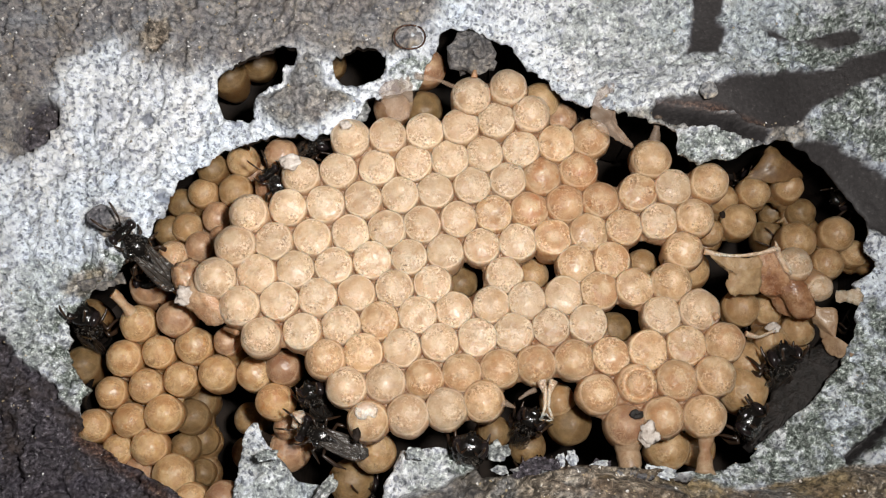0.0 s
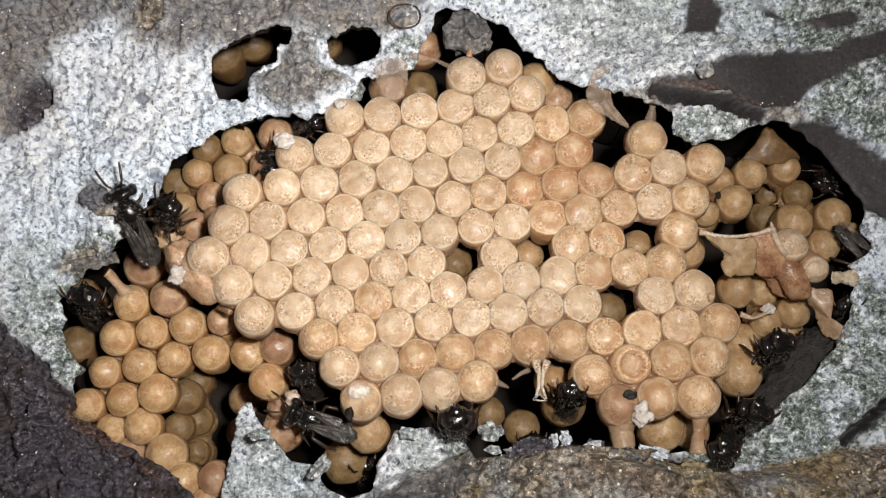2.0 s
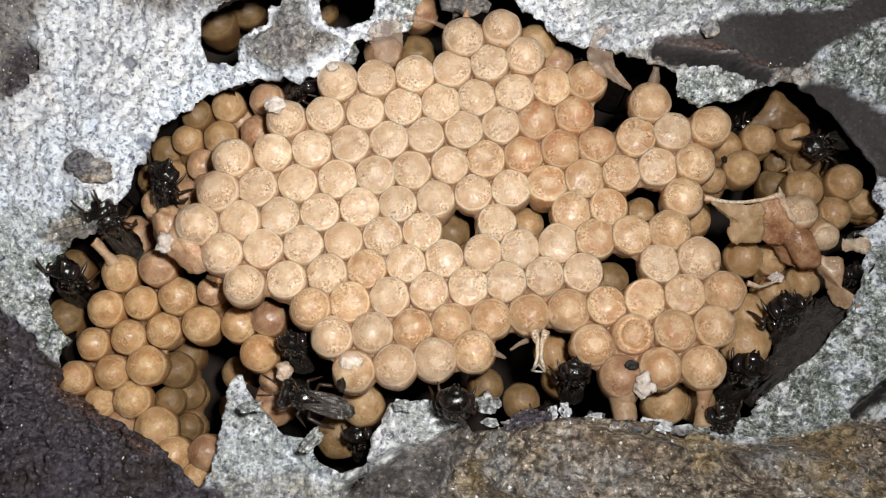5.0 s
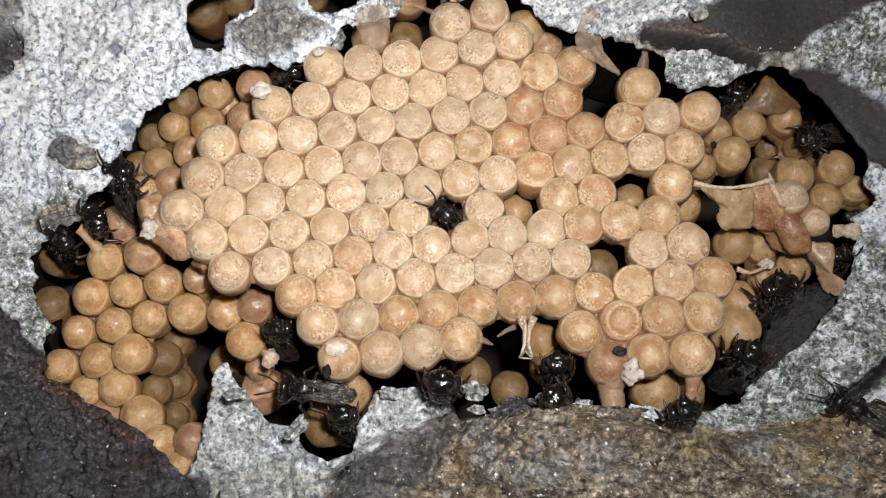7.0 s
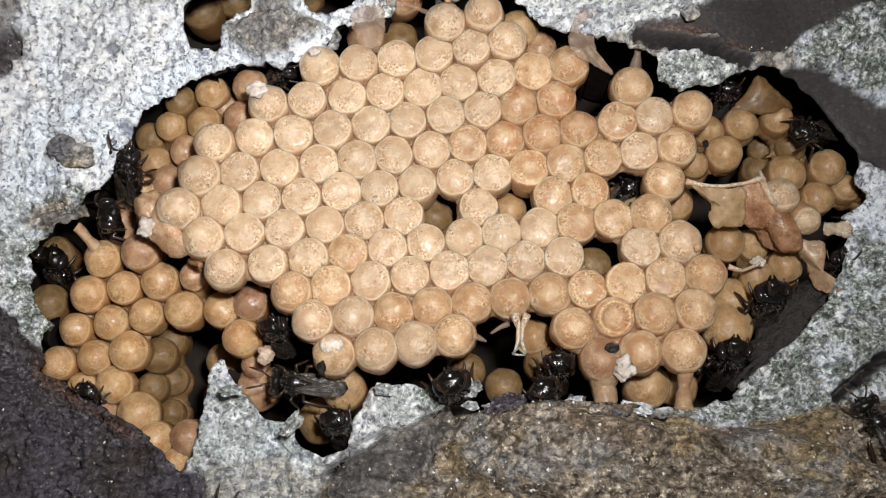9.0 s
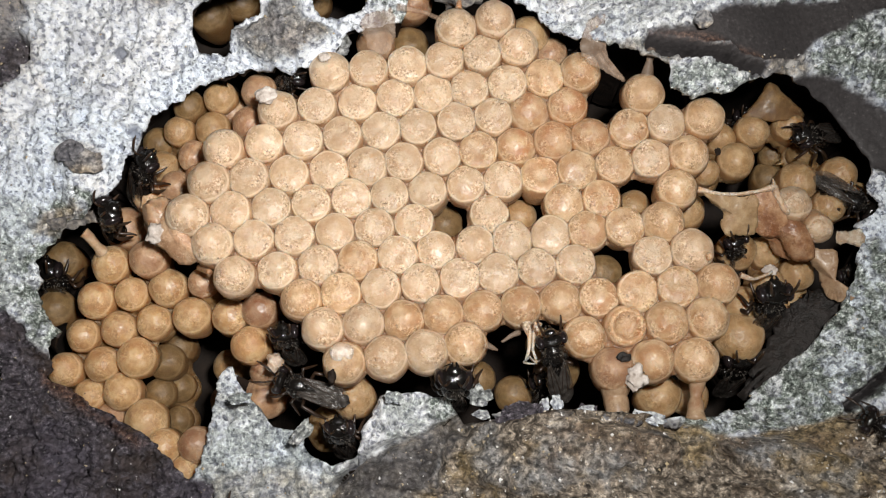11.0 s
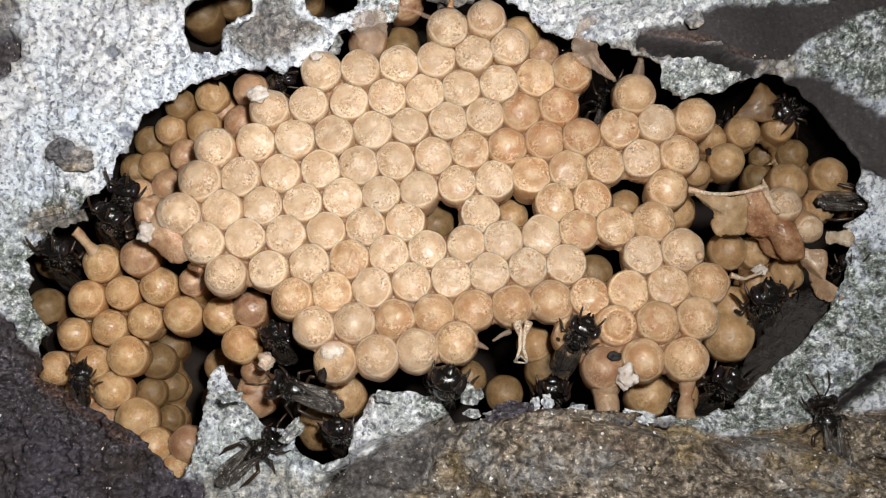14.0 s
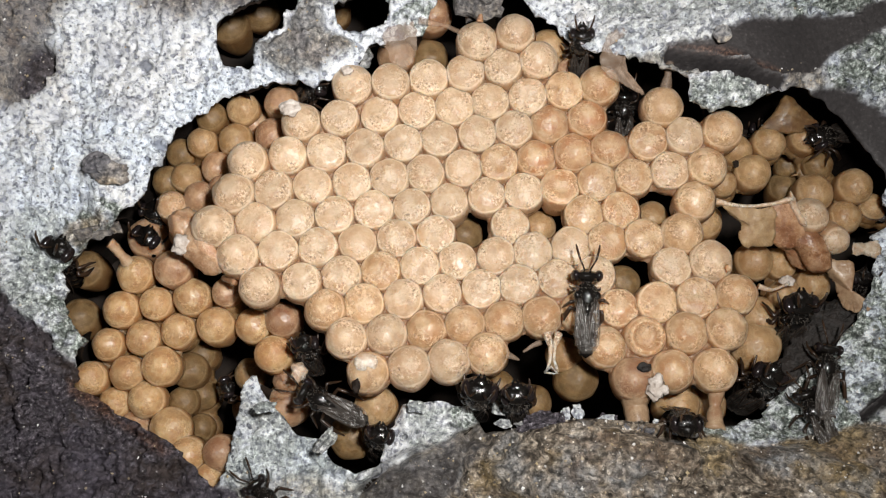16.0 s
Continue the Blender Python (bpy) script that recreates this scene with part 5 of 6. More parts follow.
membrane("resin_slab", [(32.0, -11.4, -6.5), (33.9, -8.9, -6.0), (36.4, -8.2, -5.2), (37.6, -10.0, -5.0), (35.8, -12.6, -5.0), (32.8, -15.2, -5.4), (30.4, -16.8, -5.6), (28.4, -17.6, -6.4)], 0.3, SLAB, "dark brown resin slab under the crust's edge", "resin slab", 0.45, 0.5)
sheet("mineral_flap", [(-34.48, -2.17, -4), (-30.17, -1.47, -3.2), (-29.95, -2.19, -4.4), (-34.10, -3.17, -5)], ROCK, "flaking brown mineral scab on the crust's edge", "mineral flake", 10, 0.5, 0.35, 19.0, strata=(0.4, 0.7, 0.5))


# crumbs along the broken lower edge
CRUMB, DARK = "white mineral crumb on the crust's broken edge", "dark resin crumb on the crust's broken edge"
for place, radii, strata, seed in (
    ((4.94, -19.65, -1.0), (0.6, 0.35, 0.35), (0.1, 0.2, 0.5), 31.0), ((10.32, -18.9, -1), (0.4, 0.6, 0.5), (0, 0, 0.1), 32.0), ((13.51, -19.3, -0.8), (0.8, 0.35, 0.4), (0, 0, 0.3), 33.0),
    ((18.93, -19.83, -0.6), (1.3, 0.5, 0.4), (0, 0, 0.3), 34.0), ((4.83, -18.08, -2), (1.0, 0.8, 0.7), (0.1, 0.2, 0.8), 35.0), ((11.40, -18.63, -1.4), (0.45, 0.7, 0.5), (0, 0, 0.2), 36.0),
    ((-2.49, -18.2, -2.4), (0.8, 0.5, 0.5), (0, 0, 0.7), 37.0), ((-10.24, -21.2, -2.2), (0.6, 1.2, 0.5), (0, 0.3, 0.8), 38.0), ((-15.71, -18.3, -2.4), (1.0, 0.5, 0.6), (0, 0, 0.8), 39.0),
):
    lump("mineral_crumb", ROCK, place, radii, CRUMB, "mineral crumb", 0.6, seed, (0, 0, 12 * seed % 40 - 20 if seed != 38.0 else -40), strata=strata)
for place, radii, seed in (((8.30, -19.18, -1.4), (1.5, 0.6, 0.6), 41.0), ((13.23, -19.77, -0.9), (1.4, 0.4, 0.4), 42.0), ((7.30, -20.01, -0.8), (1.2, 0.4, 0.35), 43.0)):
    lump("resin_crumb", ROCK, place, radii, DARK, "resin crumb", 0.6, seed, (0, 0, 10), strata=(1, 0, 0))
for k in range(16):
    u = (k + 0.5) / 16
    x0, y0, x1, y1 = 6.38, -19.53, 14.90, -19.75
    lump("resin_crumb", ROCK, (x0 + (x1 - x0) * u, y0 + (y1 - y0) * u + rng.uniform(-0.6, 0.7), -1.3 + rng.uniform(-0.4, 0.4)), (rng.uniform(0.3, 0.75), rng.uniform(0.25, 0.5), 0.35), DARK, "resin crumb", 0.7, 60.0 + k, (0, 0, rng.uniform(0, 180)), strata=(1, 0, 0) if k % 4 else (0.3, 0.5, 0.3))


# ---------------------------------------------------------------- the bees
def build_bee(tucked=False):
    """tucked: legs drawn in and wings folded flat over the back, as in the gaps."""
    bee = thing("stingless_bee", "glossy black stingless bee with smoky folded wings", "bee", "bees of the nest")
    bm = bmesh.new()
    ellipsoid(bm, (0, 0, 0), (1.02, 1.22, 0.92), 22, 14, 0.05, 1)
    ellipsoid(bm, (0, -0.95, 0.25), (0.62, 0.42, 0.45), 14, 10)
    for s in (-1, 1):
        ellipsoid(bm, (0.78 * s, 0.1, 0.42), (0.3, 0.36, 0.28), 10, 8)
    part("thorax", bm, CHITIN, bee)
    # short pale bristles round the thorax and on the scutellum
    bm = bmesh.new()
    pick = random.Random(5)
    for k in range(150):
        a, e = pick.uniform(0, 2 * math.pi), pick.uniform(0.0, 1.1)
        n = Vector((math.cos(a) * math.cos(e), math.sin(a) * math.cos(e), math.sin(e)))
        root = Vector((n.x * 1.0, n.y * 1.2, n.z * 0.9))
        tip = root + (n + Vector((pick.uniform(-0.4, 0.4), pick.uniform(-0.9, 0.1), pick.uniform(-0.3, 0.3)))).normalized() * pick.uniform(0.18, 0.36)
        side = n.orthogonal().normalized() * 0.022
        a0, a1, a2, a3 = [bm.verts.new(p) for p in (root + side, root - side, root + n.cross(side), tip)]
        for f in ((a0, a1, a3), (a1, a2, a3), (a2, a0, a3)):
            bm.faces.new(f)
    part("bristles", bm, BRISTLE, bee, "short greyish bristles")
    bm = bmesh.new()
    ellipsoid(bm, (0, 1.66, -0.12), (1.08, 0.5, 0.84), 20, 14, 0.05, 2)
    ellipsoid(bm, (0, 2.02, -0.45), (0.55, 0.32, 0.42), 14, 10)
    tube(bm, [(0, 1.1, -0.1), (0, 1.4, -0.1)], [0.4, 0.45], 10)
    for s in (-1, 1):
        tube(bm, [(0.22 * s, 2.18, -0.7), (0.1 * s, 2.36, -0.95)], [0.13, 0.06], 6)
    head = part("head", bm, CHITIN, bee)
    for s in (-1, 1):
        bm = bmesh.new()
        ellipsoid(bm, (0.90 * s, 1.72, 0.0), (0.36, 0.46, 0.66), 14, 12)
        part("eye", bm, EYE_BLACK, head, "glossy dark compound eye")
        bm = bmesh.new()
        tube(bm, [(0.22 * s, 2.15, 0.2), (0.42 * s, 2.5, 0.55), (0.62 * s, 2.85, 0.7)], [0.075, 0.075, 0.085], 6)
        tube(bm, [(0.62 * s, 2.85, 0.7), (0.74 * s, 3.3, 0.62), (0.86 * s, 3.75, 0.5), (0.92 * s, 4.1, 0.32)], [0.09, 0.1, 0.1, 0.06], 6)
        part("antenna", bm, LEG, head)
    bm = bmesh.new()
    prof = [(0, 1.0), (0.35, 0.92)]
    for k in range(5):
        z0 = 0.75 - 0.62 * k
        r0 = (0.66, 0.92, 0.98, 0.86, 0.58)[k]
        prof += [(r0 * 0.97, z0), (r0, z0 - 0.25), (r0 * 0.985, z0 - 0.48), (r0 * 0.86, z0 - 0.57)]
    prof += [(0.22, -2.45), (0, -2.6)]
    lathe(bm, prof, 22, 0.03, 3)
    # turned to lie along the body, flattened
    bmesh.ops.rotate(bm, verts=bm.verts, matrix=Matrix.Rotation(radians(-90), 3, "X"))
    for v in bm.verts:
        v.co = Vector((v.co.x, v.co.y - 2.1, v.co.z * 0.85 - 0.15))
    part("abdomen", bm, CHITIN, bee)
    for s in (-1, 1):
        for long, wide, lift, spread in (((4.2, 1.2, 0.85, 0.2), (3.0, 0.9, 0.76, 0.3)) if tucked else ((4.4, 1.2, 0.95, 0.24), (3.0, 0.85, 0.86, 0.42))):
            n, w = 12, 6
            verts, faces = [], []
            for i in range(n + 1):
                u = i / n
                half = wide * (0.12 + 0.95 * math.sin(math.pi * min(u * 0.62 + 0.06, 1)) ** 1.2) * (1 - 0.75 * max(0, u - 0.8) / 0.2 * max(0, u - 0.8) / 0.2) * 0.5
                for j in range(w + 1):
                    v = j / w * 2 - 1
                    x = 0.62 * (1 - u) + spread * u + v * half
                    verts.append((s * x, -0.2 - long * u, lift - 0.12 * u + 0.06 * math.sin(5 * u + 3 * v) + 0.05 * v * s))
            for i in range(n):
                for j in range(w):
                    k = i * (w + 1) + j
                    faces.append((k, k + w + 1, k + w + 2, k + 1))
            wing = mesh_object("wing", verts, faces, WING, bee)
            wing["label"] = "smoky transparent wing"
            mod = wing.modifiers.new("thickness", "SOLIDIFY")
            mod.thickness = 0.02 * MM
            veins = bmesh.new()
            for c0, c1 in ((0.95, 0.8), (0.1, 0.4), (-0.5, -0.3)):
                pts = []
                for i in range(0, 9):
                    u = i / 10
                    half = wide * (0.12 + 0.95 * math.sin(math.pi * min(u * 0.62 + 0.06, 1)) ** 1.2) * 0.5
                    v = c0 * (1 - u) + c1 * u
                    pts.append((s * (0.62 * (1 - u) + spread * u + v * half), -0.2 - long * u, lift + 0.03 - 0.12 * u + 0.06 * math.sin(5 * u + 3 * v) + 0.05 * v * s))
                tube(veins, pts, [0.022] * 8 + [0.012], 5)
            part("vein", veins, LEG, wing, "dark wing veins")
    legs = [
        ((0.55, 0.75, -0.5), [(0, 0, 0), (0.65, 0.45, 0.25), (0.95, 1.0, -0.45), (1.05, 1.55, -0.75)], [0.15, 0.2, 0.14, 0.07]),
        ((0.75, 0.0, -0.55), [(0, 0, 0), (0.85, 0.15, 0.45), (1.35, -0.35, -0.35), (1.75, -0.75, -0.75)], [0.15, 0.21, 0.15, 0.07]),
        ((0.65, -0.7, -0.5), [(0, 0, 0), (0.95, -0.25, 0.6), (1.25, -1.6, 0.1), (1.2, -2.5, -0.65)], [0.16, 0.22, 0.26, 0.08]),
    ]
    for s in (-1, 1):
        for base, pts, rad in legs:
            bm = bmesh.new()
            fine, rr = [], []
            for k in range(3):
                for i in range(3):
                    u = i / 3
                    fine.append(Vector(pts[k]).lerp(Vector(pts[k + 1]), u))
                    rr.append(0.75 * (rad[k] * (1 - u) + rad[k + 1] * u))
            fine.append(Vector(pts[3]))
            rr.append(0.75 * rad[3])
            close = 0.62 if tucked else 0.9
            tube(bm, [(s * p.x * close, p.y * 0.35 - 0.25 if tucked else p.y, p.z) for p in fine], rr, 7)
            leg = part("leg", bm, LEG, bee)
            leg.matrix_basis = at(s * base[0], base[1], base[2])
    return bee


def bee_pose(x, y, z, heading, pitch=0, roll=0):
    """Head towards heading (degrees from the x axis), lifted by pitch."""
    return pose(x * MM, y * MM, z * MM, pitch, roll, heading - 90)


walking_bee = build_bee()
tucked_bee = build_bee(True)
